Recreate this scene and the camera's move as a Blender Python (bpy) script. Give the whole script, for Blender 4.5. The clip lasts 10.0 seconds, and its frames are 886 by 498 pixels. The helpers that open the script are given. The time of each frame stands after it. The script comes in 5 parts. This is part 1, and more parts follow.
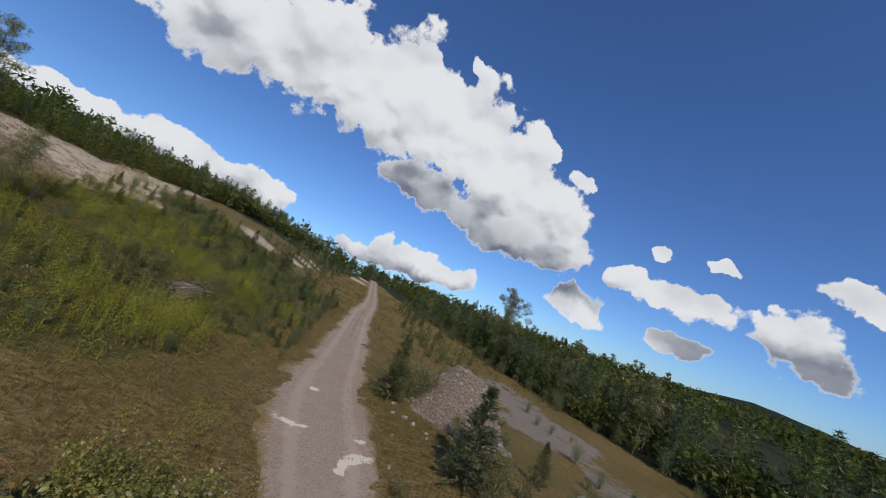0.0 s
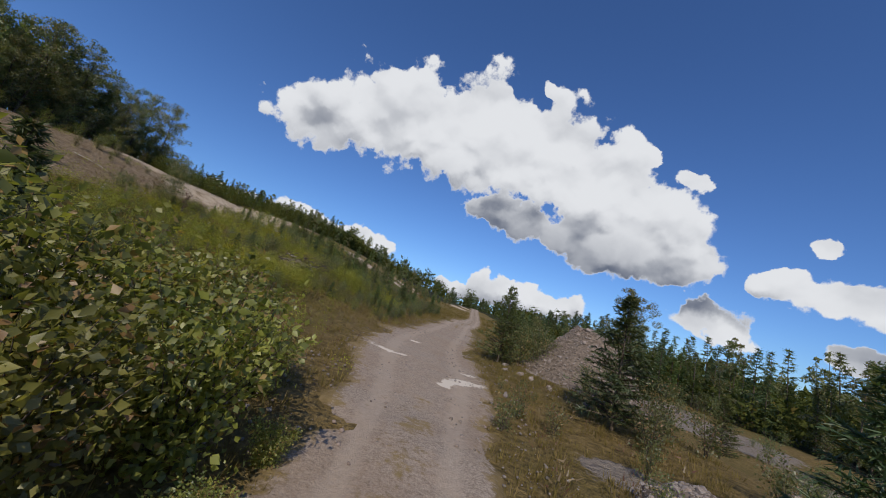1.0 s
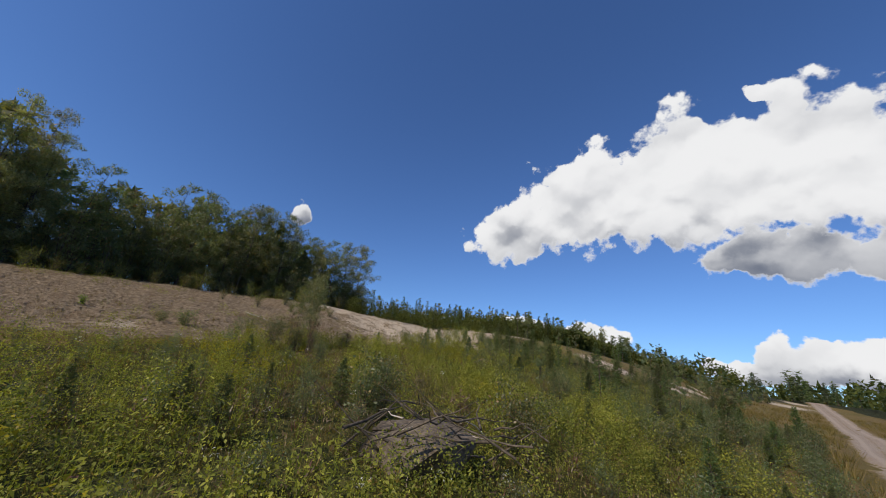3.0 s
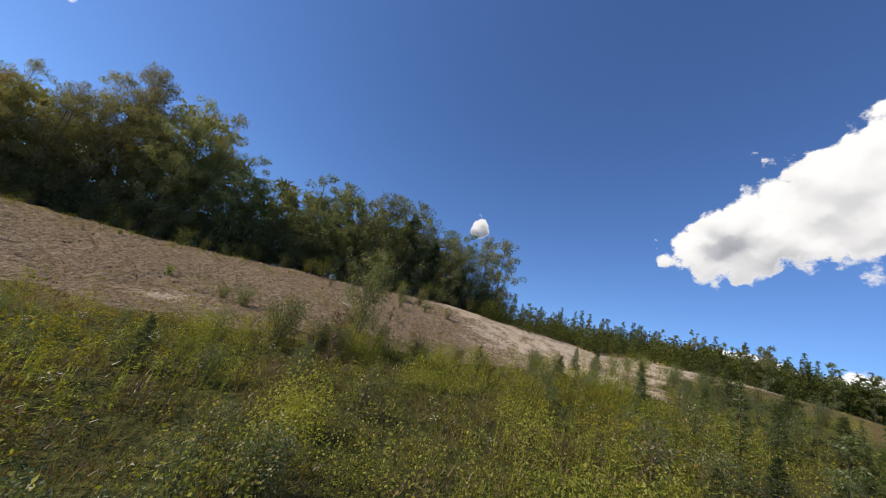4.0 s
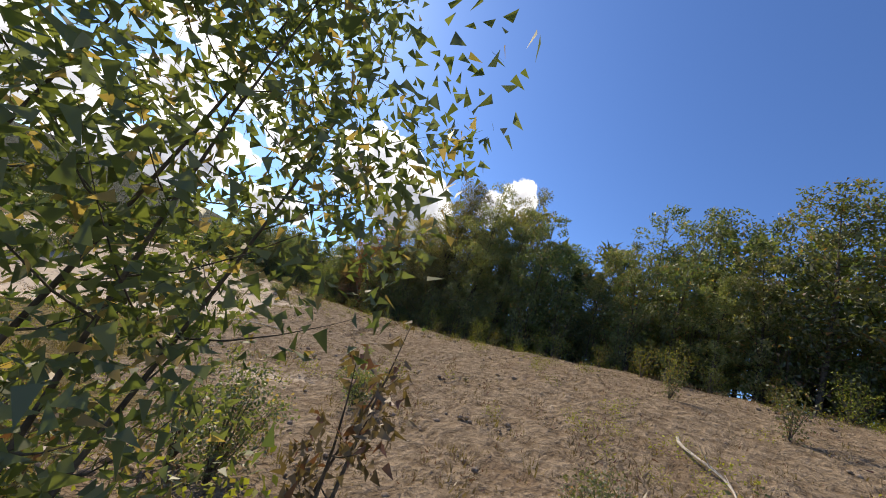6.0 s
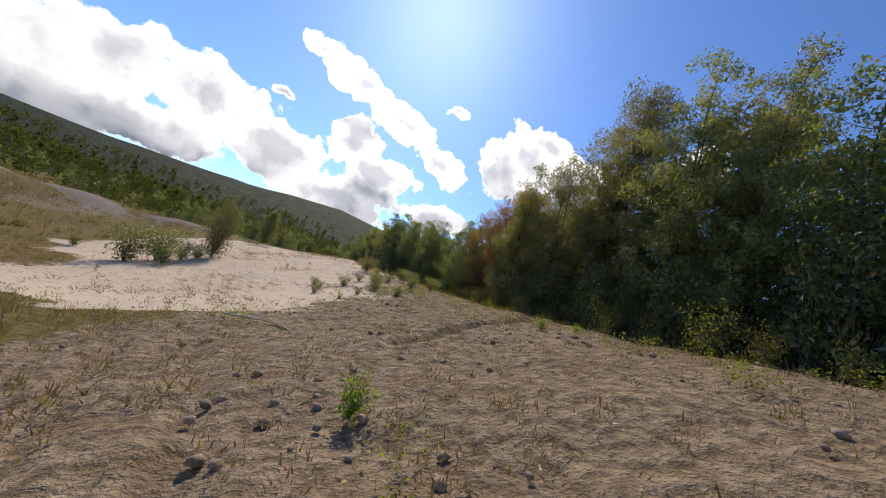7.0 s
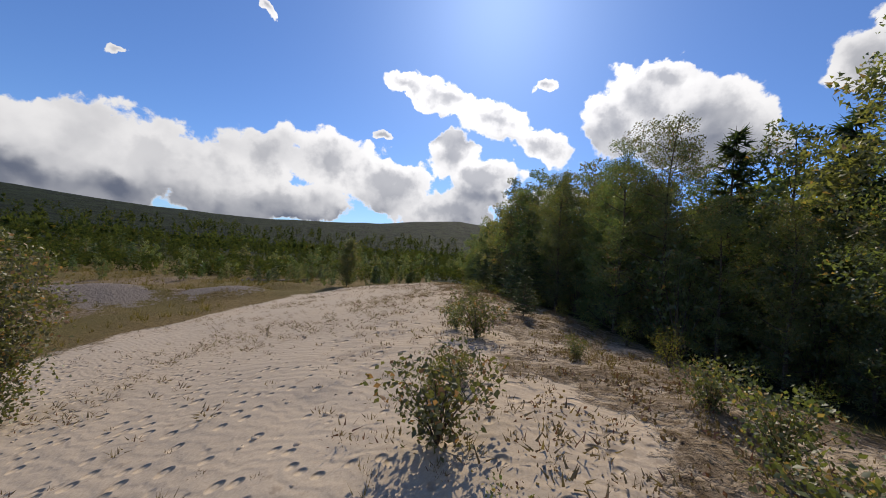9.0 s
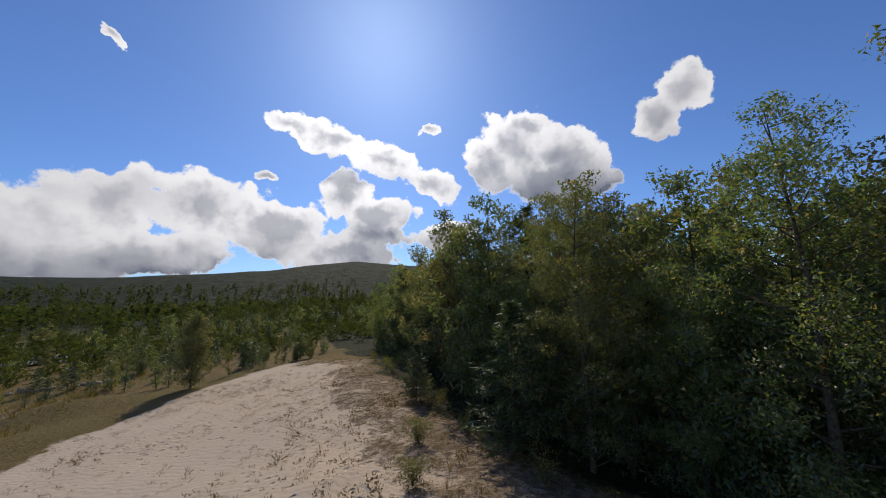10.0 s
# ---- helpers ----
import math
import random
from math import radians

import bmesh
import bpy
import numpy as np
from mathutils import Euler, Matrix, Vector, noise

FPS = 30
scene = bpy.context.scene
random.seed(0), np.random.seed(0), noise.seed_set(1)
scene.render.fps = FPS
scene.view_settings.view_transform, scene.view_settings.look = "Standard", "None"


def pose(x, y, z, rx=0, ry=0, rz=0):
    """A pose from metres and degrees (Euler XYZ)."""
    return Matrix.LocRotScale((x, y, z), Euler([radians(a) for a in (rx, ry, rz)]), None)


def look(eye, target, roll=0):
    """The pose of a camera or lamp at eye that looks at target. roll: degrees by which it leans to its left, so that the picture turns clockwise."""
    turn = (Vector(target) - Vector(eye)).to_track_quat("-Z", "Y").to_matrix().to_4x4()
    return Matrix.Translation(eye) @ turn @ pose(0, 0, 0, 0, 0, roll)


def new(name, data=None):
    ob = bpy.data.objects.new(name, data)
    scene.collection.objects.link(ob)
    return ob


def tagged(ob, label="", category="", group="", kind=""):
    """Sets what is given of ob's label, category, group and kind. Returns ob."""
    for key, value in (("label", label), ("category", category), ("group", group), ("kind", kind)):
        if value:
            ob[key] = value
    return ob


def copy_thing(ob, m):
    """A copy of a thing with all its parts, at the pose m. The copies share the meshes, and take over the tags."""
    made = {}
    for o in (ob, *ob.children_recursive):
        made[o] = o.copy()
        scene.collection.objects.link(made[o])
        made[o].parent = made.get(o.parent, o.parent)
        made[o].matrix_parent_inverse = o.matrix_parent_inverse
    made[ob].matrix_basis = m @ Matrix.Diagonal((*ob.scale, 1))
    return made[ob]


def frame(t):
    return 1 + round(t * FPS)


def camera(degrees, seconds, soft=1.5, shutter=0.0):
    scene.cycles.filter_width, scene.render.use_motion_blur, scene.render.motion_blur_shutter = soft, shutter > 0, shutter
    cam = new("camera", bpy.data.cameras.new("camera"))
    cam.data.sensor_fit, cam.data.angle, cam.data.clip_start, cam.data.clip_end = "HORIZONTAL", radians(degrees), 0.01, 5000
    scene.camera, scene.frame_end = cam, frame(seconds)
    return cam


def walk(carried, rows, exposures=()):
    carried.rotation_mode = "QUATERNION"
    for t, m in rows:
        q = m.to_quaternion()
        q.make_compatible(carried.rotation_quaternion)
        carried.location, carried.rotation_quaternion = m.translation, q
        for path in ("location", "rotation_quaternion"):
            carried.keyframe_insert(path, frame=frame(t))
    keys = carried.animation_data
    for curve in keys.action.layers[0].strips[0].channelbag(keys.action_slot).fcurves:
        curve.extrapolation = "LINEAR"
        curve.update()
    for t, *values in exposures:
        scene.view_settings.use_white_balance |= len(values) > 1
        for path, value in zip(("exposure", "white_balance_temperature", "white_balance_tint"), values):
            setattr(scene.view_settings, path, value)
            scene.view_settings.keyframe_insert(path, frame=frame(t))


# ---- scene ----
cam = camera(104.0, 10.0, 0.95)
PATH = [
    (0.0, 0.8, 0.0, 0.4, 100.13, -19.91, -25.3), (0.5, 2.1, 0.3, -2.35, 98.42, -12.35, -24.19),
    (1.0, 3.1, 2.3, -4.05, 100.52, -15.03, -7.78), (1.5, 3.25, 5.9, -3.65, 109.1, 4.97, -5.72),
    (2.0, 2.85, 9.9, -3.85, 105.53, -0.29, 5.3), (2.5, 1.85, 14.5, -3.5, 109.75, -13.2, 25.6),
    (2.7, 1.35, 16.1, -3.15, 110.28, -8.2, 26.2), (3.8, -2.53, 25.44, -0.86, 108.67, -9.06, 47.33),
    (4.0, -3.21, 27.4, -0.83, 107.43, -15.64, 57.03), (4.5, -6.38, 31.16, -0.22, 106.98, -14.01, 68.24),
    (5.0, -9.35, 34.11, -0.23, 102.85, -21.75, 94.4), (5.5, -13.33, 34.63, 0.38, 105.75, -24.01, 112.31),
    (5.7, -14.37, 34.42, 0.61, 106.98, -22.19, 115.94), (6.8, -22.99, 29.85, 0.82, 96.79, -20.46, 148.67),
    (7.0, -24.26, 28.31, 1.03, 96.39, -19.5, 151.94), (7.5, -26.97, 23.66, 1.39, 95.11, -16.48, 158.86),
    (8.0, -29.12, 17.5, 1.83, 93.09, -13.21, 165.71), (8.5, -30.54, 11.07, 2.2, 92.19, -10.43, 171.38),
    (9.0, -31.33, 4.7, 2.41, 91.45, -4.85, 173.7), (9.5, -31.66, -0.53, 2.8, 91.1, 5.49, 167.66),
    (10.0, -32.47, -5.56, 4.61, 97.99, 1.59, 157.78),
]
EXPOSURES = [
    (0.0, 0.0, 6600, 10), (1.5, 0.0, 6600, 10), (2.5, 0.08, 6700, 10), (4.0, 0.4, 7100, 11), (5.0, 0.66, 7200, 12), (5.7, 0.7, 7200, 12), (7.0, 0.52, 7000, 13),
    (7.5, 0.45, 7000, 13), (8.5, 0.25, 7000, 12), (9.0, 0.05, 6900, 12), (10.0, -0.12, 6800, 13),
]
walk(cam, [(t, pose(*p)) for t, *p in PATH], EXPOSURES)

# ---- sun and sky ----
SUN_AZ, SUN_EL = 167.5, 40.0  # degrees: anticlockwise from north, and up


def way(az, el):
    a, e = radians(az), radians(el)
    return Vector((-math.sin(a) * math.cos(e), math.cos(a) * math.cos(e), math.sin(e)))


sun = new("sun", bpy.data.lights.new("sun", "SUN"))
sun.data.energy, sun.data.angle, sun.data.color = 3.35, radians(0.55), (1.0, 0.91, 0.77)
sun.matrix_world = look(way(SUN_AZ, SUN_EL) * 60, (0, 0, 0))

world = bpy.data.worlds.new("sky")
scene.world = world
world.use_nodes = True


class Nodes:
    """Short hand for a node tree."""

    def __init__(self, tree):
        self.tree = tree

    def add(self, kind, **settings):
        n = self.tree.nodes.new(kind)
        for k, v in settings.items():
            setattr(n, k, v)
        return n

    def link(self, a, b):
        self.tree.links.new(a, b)

    def put(self, socket, v):
        if isinstance(v, bpy.types.NodeSocket):
            self.link(v, socket)
        elif v is not None:
            socket.default_value = v

    def math(self, op, a, b=None, c=None, clamp=False):
        n = self.add("ShaderNodeMath", operation=op, use_clamp=clamp)
        for s, v in zip(n.inputs, (a, b, c)):
            self.put(s, v)
        return n.outputs[0]

    def vec(self, op, a, b=None, scale=None):
        n = self.add("ShaderNodeVectorMath", operation=op)
        self.put(n.inputs[0], a)
        self.put(n.inputs[1], b)
        if scale is not None:
            self.put(n.inputs["Scale"], scale)
        return n.outputs["Value" if op in ("LENGTH", "DOT_PRODUCT") else "Vector"]

    def mix(self, f, a, b, blend="MIX"):
        n = self.add("ShaderNodeMix", data_type="RGBA", blend_type=blend)
        self.put(n.inputs[0], f)
        for s, v in ((n.inputs[6], a), (n.inputs[7], b)):
            self.put(s, (*v, 1) if isinstance(v, tuple) and len(v) == 3 else v)
        return n.outputs[2]

    def noise(self, vector, scale, detail=4.0, rough=0.55, distortion=0.0):
        n = self.add("ShaderNodeTexNoise")
        self.put(n.inputs["Vector"], vector)
        n.inputs["Scale"].default_value, n.inputs["Detail"].default_value = scale, detail
        n.inputs["Roughness"].default_value, n.inputs["Distortion"].default_value = rough, distortion
        return n.outputs

    def step(self, v, a, b, lo=0.0, hi=1.0):
        n = self.add("ShaderNodeMapRange", interpolation_type="SMOOTHSTEP")
        self.put(n.inputs[0], v)
        for s, x in zip(n.inputs[1:5], (a, b, lo, hi)):
            s.default_value = x
        return n.outputs[0]


# cumulus clouds: lobes by compass direction, height, half width and half height, all in degrees, and lean
LOBES = [
    # the great cloud in the north, with its low grey bases and torn top
    (18, 24, 8.0, 4.4, 7), (6.2, 28, 10.8, 7.6, 2), (-7.2, 29, 11.3, 8.4, -8), (-17.9, 28.6, 9.7, 7.7, -19), (-28.2, 24.1, 8.7, 7.9, -45), (-35.3, 19.6, 7.4, 6.7, -45), (-40, 16.2, 5.0, 4.0, -45),
    (-14, 17.9, 6.9, 3.2, -5), (-28.5, 15.9, 7.4, 3.6, -10), (-37.4, 14.3, 6.1, 3.0, -12), (-17.5, 37.0, 2.0, 0.9, -37), (-35.0, 28.8, 1.3, 1.7, 10), (-39.8, 26.2, 2.0, 1.4, -36),
    # towards the north-east
    (-50, 13.6, 2.6, 1.9, 0), (-57.7, 12.5, 6.4, 2.3, -7), (-68.9, 10.3, 3.8, 4.0, 7), (-71.9, 7.9, 3.2, 2.0, -19), (-74.7, 15.2, 4.8, 1.5, -29), (-78.5, 13.3, 4.0, 1.4, -20), (-54.6, 18.5, 1.5, 1.2, -27), (-61.6, 17.7, 1.9, 1.0, -16),
    (-43.4, 7.6, 5.2, 2.5, -6), (-57.9, 6.4, 3.5, 1.6, -8),
    # low along the northern hills
    (-17.3, 5.6, 8.8, 2.4, -2), (-24.3, 6.0, 4.4, 1.8, -2), (-9.6, 4.8, 5.4, 1.4, -1), (17, 8.2, 7.5, 2.1, -4), (26, 7.6, 7, 2.0, -8), (8.8, 7.2, 5.5, 2.0, -2), (36, 7.0, 8, 1.9, 0),
    (57.0, 21.0, 1.5, 1.4, -9),
    # towards the west and south-west
    (119.6, 26.6, 2.8, 3.4, -20), (123.5, 23.4, 3.2, 2.6, -35), (144.2, 23.1, 7.9, 5.3, -20), (149.3, 21.4, 4.5, 3.8, -50), (136.2, 20.8, 5.2, 4.2, -30), (142.5, 27, 3.8, 1.8, -15), (138, 17.6, 8, 3.4, 0),
    # towards the sun
    (-177.4, 26.1, 4.5, 1.4, -5), (174.9, 24.9, 5.9, 2.5, -13), (166.6, 22.1, 6.9, 3.0, -21), (159, 18.4, 5.8, 2.5, -20), (173.6, 16.7, 4.0, 3.8, -1), (167.7, 13.6, 5.9, 2.9, -2), (169.3, 10.3, 5.5, 2.4, 4), (157, 10, 6, 2.4, 0),
    (159.8, 27, 2.2, 1.0, 6), (-174.9, 18.7, 1.4, 0.7, 10), (-141.3, 20.4, 1.0, 0.5, 20), (-156.4, 31, 1.3, 0.6, -50),
    # the long bank over the southern hills
    (-133, 7.2, 6, 4.4, 20), (-139.4, 9.2, 5.6, 4.6, 30), (-146, 9.3, 5.8, 5.2, 25), (-152.6, 9.5, 6.0, 4.6, 15), (-157.9, 12.2, 6.5, 4.8, 10), (-167.5, 12.8, 7.8, 4.7, 1), (-176.6, 10.6, 8.0, 4.4, -8), (174, 7.9, 8.4, 3.2, -3), (-140, 4.6, 9, 3.0, 5), (-157, 6.2, 14.3, 3.4, 4),
]
# whole heaps that several lobes belong to: their grey bases lie low in them
HEAPS = [(-13, 24, 36, 13, -8), (-22, 5.5, 30, 3, 0), (-65, 11, 14, 5, 0), (20, 7.5, 30, 3, 0), (58, 21.4, 3, 2.6, 0), (144, 22, 12, 8, 0), (121, 23, 6, 6, 0), (168, 21.5, 14, 5, -18), (168, 12.5, 12, 6, 0), (-155, 9, 40, 8, 0)]


def placed_in(n, v, az, el, wide, high, lean):
    """A direction in the frame of an ellipse on the sky, whose rim lies at length one."""
    c = way(az, el)
    east = c.cross(Vector((0, 0, 1))).normalized()
    up = east.cross(c)
    m = Matrix((east, up, c)).transposed() @ Matrix.Rotation(radians(lean), 3, "Z")
    if m.determinant() < 0:
        m = m @ Matrix.Diagonal((-1, 1, 1))
    mapped = n.add("ShaderNodeMapping", vector_type="TEXTURE")
    n.link(v, mapped.inputs["Vector"])
    mapped.inputs["Location"].default_value = c
    mapped.inputs["Rotation"].default_value = m.to_euler()
    mapped.inputs["Scale"].default_value = (math.sin(radians(wide)), math.sin(radians(high)), 0.6)
    return mapped.outputs[0]


def cloud_field():
    """How deep inside a cloud a direction lies, how high in its heap, and how far the heads of the cloud lean out of the light."""
    tree = bpy.data.node_groups.new("cloud_field", "ShaderNodeTree")
    tree.interface.new_socket("Vector", in_out="INPUT", socket_type="NodeSocketVector")
    for name in ("Depth", "Height", "Under"):
        tree.interface.new_socket(name, in_out="OUTPUT", socket_type="NodeSocketFloat")
    n = Nodes(tree)
    raw = n.add("NodeGroupInput").outputs[0]
    end = n.add("NodeGroupOutput")
    swirl = n.vec("SUBTRACT", n.noise(raw, 7.0, 5.0, 0.5)[1], (0.5, 0.5, 0.5))
    curl = n.vec("SUBTRACT", n.noise(raw, 26.0, 4.0, 0.55)[1], (0.5, 0.5, 0.5))
    v = n.vec("ADD", n.vec("ADD", raw, n.vec("SCALE", swirl, scale=0.07)), n.vec("SCALE", curl, scale=0.042))
    total = weight = heights = None
    for lobe in LOBES:
        d = n.vec("LENGTH", placed_in(n, v, *lobe))
        total = d if total is None else n.math("SMOOTH_MIN", total, d, 0.22)
    for heap_ in HEAPS:
        at = placed_in(n, v, *heap_)
        w = n.math("EXPONENT", n.math("MULTIPLY", n.vec("LENGTH", at), -5.0))
        level = n.vec("DOT_PRODUCT", at, (0, 1, 0))
        weight = w if weight is None else n.math("ADD", weight, w)
        heights = n.math("MULTIPLY", w, level) if heights is None else n.math("MULTIPLY_ADD", w, level, heights)
    d = n.math("SUBTRACT", 1.17, total)
    # rounded heads at three sizes, and frayed edges
    twisted = n.vec("ADD", raw, n.vec("ADD", n.vec("SCALE", swirl, scale=0.06), n.vec("SCALE", curl, scale=0.03)))
    under = None
    for scale, amount in ((8.0, 0.62), (19.0, 0.42), (46.0, 0.20)):
        at = []
        for shift in (None, tuple(way(SUN_AZ, SUN_EL) * 0.12 / scale + Vector((0, 0, 0.34 / scale)))):
            billow = n.add("ShaderNodeTexVoronoi", feature="SMOOTH_F1")
            n.link(n.vec("ADD", twisted, shift) if shift else twisted, billow.inputs["Vector"])
            billow.inputs["Scale"].default_value = scale
            billow.inputs["Smoothness"].default_value = 0.6
            at.append(billow.outputs["Distance"])
        d = n.math("MULTIPLY_ADD", n.math("SUBTRACT", 0.40, at[0]), amount, d)
        slope = n.math("MULTIPLY", n.math("SUBTRACT", at[0], at[1]), amount * {8.0: 1.1, 19.0: 0.65, 46.0: 0.35}[scale])
        under = slope if under is None else n.math("ADD", under, slope)
    fine = n.noise(raw, 22.0, 7.0, 0.62)[0]
    n.link(n.math("MULTIPLY_ADD", n.math("SUBTRACT", fine, 0.5), 0.85, d), end.inputs[0])
    n.link(n.math("DIVIDE", heights, n.math("ADD", weight, 0.0001)), end.inputs[1])
    n.link(under, end.inputs[2])
    return tree


def build_sky():
    n = Nodes(world.node_tree)
    world.node_tree.nodes.clear()
    here = n.add("ShaderNodeTexCoord").outputs["Generated"]
    sky = n.add("ShaderNodeTexSky", sky_type="NISHITA", sun_disc=False, sun_elevation=radians(SUN_EL), sun_rotation=radians(360 - SUN_AZ),
                altitude=200.0, air_density=1.0, dust_density=0.45, ozone_density=3.0)
    blue = n.mix(1.0, sky.outputs[0], (0.058, 0.084, 0.124), "MULTIPLY")
    field = n.add("ShaderNodeGroup", node_tree=cloud_field())
    n.link(here, field.inputs[0])
    density, height, lean = field.outputs
    cover = n.step(density, 0.0, 0.16)
    to_sun = n.vec("DOT_PRODUCT", here, tuple(way(SUN_AZ, SUN_EL)))
    facing = n.step(to_sun, 0.35, 0.95)
    # undersides of the heads, flat grey bases, and dark middles where the sun stands behind the cloud
    inner = n.step(density, 0.0, 0.22)
    under = n.step(lean, -0.14, 0.38)
    base = n.step(n.math("MULTIPLY_ADD", under, -0.35, height), 0.05, -0.85)
    shade = n.math("MULTIPLY", n.math("ADD", n.math("MULTIPLY", base, 0.78), n.math("MULTIPLY", under, 0.32)), inner)
    core = n.math("MULTIPLY", n.step(density, 0.3, 0.95), n.math("MULTIPLY", facing, 0.62))
    light = n.math("MULTIPLY", n.math("SUBTRACT", 1.0, shade, clamp=True), n.math("SUBTRACT", 1.0, core))
    glow = n.math("POWER", n.math("MAXIMUM", to_sun, 0.0), 7.0)
    white = n.math("MULTIPLY_ADD", glow, 0.62, 0.84)
    tone = n.mix(light, (0.150, 0.180, 0.255), (0.89, 0.92, 0.97))
    tone = n.vec("SCALE", tone, scale=white)
    both = n.mix(cover, blue, tone)
    back = n.add("ShaderNodeBackground")
    n.link(both, back.inputs[0])
    back.inputs[1].default_value = 1.0
    n.link(back.outputs[0], n.add("ShaderNodeOutputWorld").inputs[0])


build_sky()
# ---- the lie of the land: cross sections from west to east, lofted from south to north ----
SECTIONS = {}


def section(y, *knots):
    SECTIONS[y] = ([k[0] for k in knots], [k[1] for k in knots])


section(-150, (-160, -4), (-60, -4), (-36, -4.5), (-25, -5), (-10, -5), (5, -5), (40, -6), (150, -6))
section(-60, (-160, -3), (-55, -3), (-40, -2.5), (-28, -3.2), (-15, -3.6), (0, -5.0), (40, -6), (150, -6))
section(-28, (-160, -3), (-50, -1.5), (-36, .4), (-30, -.8), (-22, -2.4), (-14, -3.6), (20, -8), (150, -8))
section(-10, (-160, -3), (-46, -1), (-33.5, .8), (-29, -.5), (-25, -1.6), (-14, -4.5), (10, -7.2), (150, -8))
section(5, (-160, -3), (-44, 0), (-37.5, .6), (-32, .5), (-27, -1.5), (-21, -3.6), (-11, -5.8), (3, -6.2), (10, -6.4), (150, -7))
section(20, (-160, -1), (-44, .9), (-36.5, 1.5), (-30.5, .5), (-26, -1.2), (-21, -2.6), (-6, -4.0), (1, -5.6), (6, -5.9), (150, -8))
section(30, (-160, 1), (-44, 2.2), (-35.5, 2.6), (-30, 1.4), (-25, -.2), (-19, -1.5), (-5, -3.2), (2, -5.1), (8, -5.5), (150, -8))
section(43, (-160, 4.4), (-46, 4.4), (-33, 4.0), (-29, 3.2), (-22, .1), (-13, -.4), (-5, -2.2), (5, -4.9), (12, -5.2), (150, -8))
section(66, (-160, 12), (-50, 7), (-18, 4.5), (-9, 2.8), (-3, .5), (3, -2.5), (12, -4.4), (150, -7))
section(110, (-160, 20), (-60, 12), (-16, 8), (-5, 5), (5, 2), (12, -2.2), (24, -3.8), (150, -5))
section(190, (-160, 25), (-50, 14), (5, 9), (18, 6), (30, 3.5), (38, 2.5), (46, 2.5), (150, 0))
section(400, (-160, 24), (-50, 16), (0, 10), (60, 6), (150, 4))
GX, GY = np.arange(-160.0, 151.0), np.arange(-150.0, 401.0)
YS = sorted(SECTIONS)
ROWS = np.array([np.interp(GX, *SECTIONS[y]) for y in YS])
LAND = np.array([np.interp(GY, YS, ROWS[:, i]) for i in range(len(GX))]).T


def blur(a, s, axis):
    k = np.exp(-0.5 * (np.arange(-3 * s, 3 * s + 1) / s) ** 2)
    k /= k.sum()
    pad = [(0, 0), (0, 0)]
    pad[axis] = (3 * s, 3 * s)
    b = np.pad(a, pad, mode="edge")
    return sum(w * np.take(b, np.arange(a.shape[axis]) + i, axis=axis) for i, w in enumerate(k))


LAND = blur(blur(LAND, 2, 1), 4, 0)


def grid_at(g, x, y):
    u, v = np.clip(x - GX[0], 0, len(GX) - 1.001), np.clip(y - GY[0], 0, len(GY) - 1.001)
    i, j = u.astype(int), v.astype(int)
    a, b = u - i, v - j
    return (g[j, i] * (1 - a) + g[j, i + 1] * a) * (1 - b) + (g[j + 1, i] * (1 - a) + g[j + 1, i + 1] * a) * b


def soft(x, a, b):
    t = np.clip((x - a) / (b - a), 0, 1)
    return t * t * (3 - 2 * t)


# value noise on a fixed lattice
LATTICE = np.random.RandomState(7).rand(256, 256)


def noise2(x, y, size):
    x, y = x / size + 1000.37, y / size + 1000.71
    i, j = np.floor(x).astype(int), np.floor(y).astype(int)
    a, b = x - i, y - j
    a, b = a * a * (3 - 2 * a), b * b * (3 - 2 * b)
    g = lambda p, q: LATTICE[q % 256, p % 256]
    return (g(i, j) * (1 - a) + g(i + 1, j) * a) * (1 - b) + (g(i, j + 1) * (1 - a) + g(i + 1, j + 1) * a) * b - 0.5


def bump(x, y, cx, cy, rx, ry, turn=0.0):
    c, s = np.cos(np.radians(turn)), np.sin(np.radians(turn))
    u, v = ((x - cx) * c + (y - cy) * s) / rx, (-(x - cx) * s + (y - cy) * c) / ry
    return np.exp(-(u * u + v * v))


def far_hills(x, y):
    """Wooded hills some kilometres off: their height by compass direction."""
    r = np.hypot(x, y)
    az = np.degrees(np.arctan2(-x, y)) % 360
    el = np.interp(az, [0, 60, 110, 150, 160, 171, 182, 200, 215, 224, 232, 240, 262, 280, 288, 294, 305, 360],
                   [0, .8, 2.5, 4.2, 4.9, 5.9, 4.8, 3.6, 3.5, 4.0, 3.9, 2.2, 1.2, .5, 1.7, 2.2, .8, 0])
    el = el + .22 * noise2(az * 1.0, r * .004, 6.0) + .12 * noise2(az, r * .004, 2.1)
    crest = 2400 + 500 * np.sin(np.radians(az * 3))
    return np.tan(np.radians(np.maximum(el, 0))) * crest * soft(r, 450, crest) * (1 - .6 * soft(r, crest, crest + 1500))


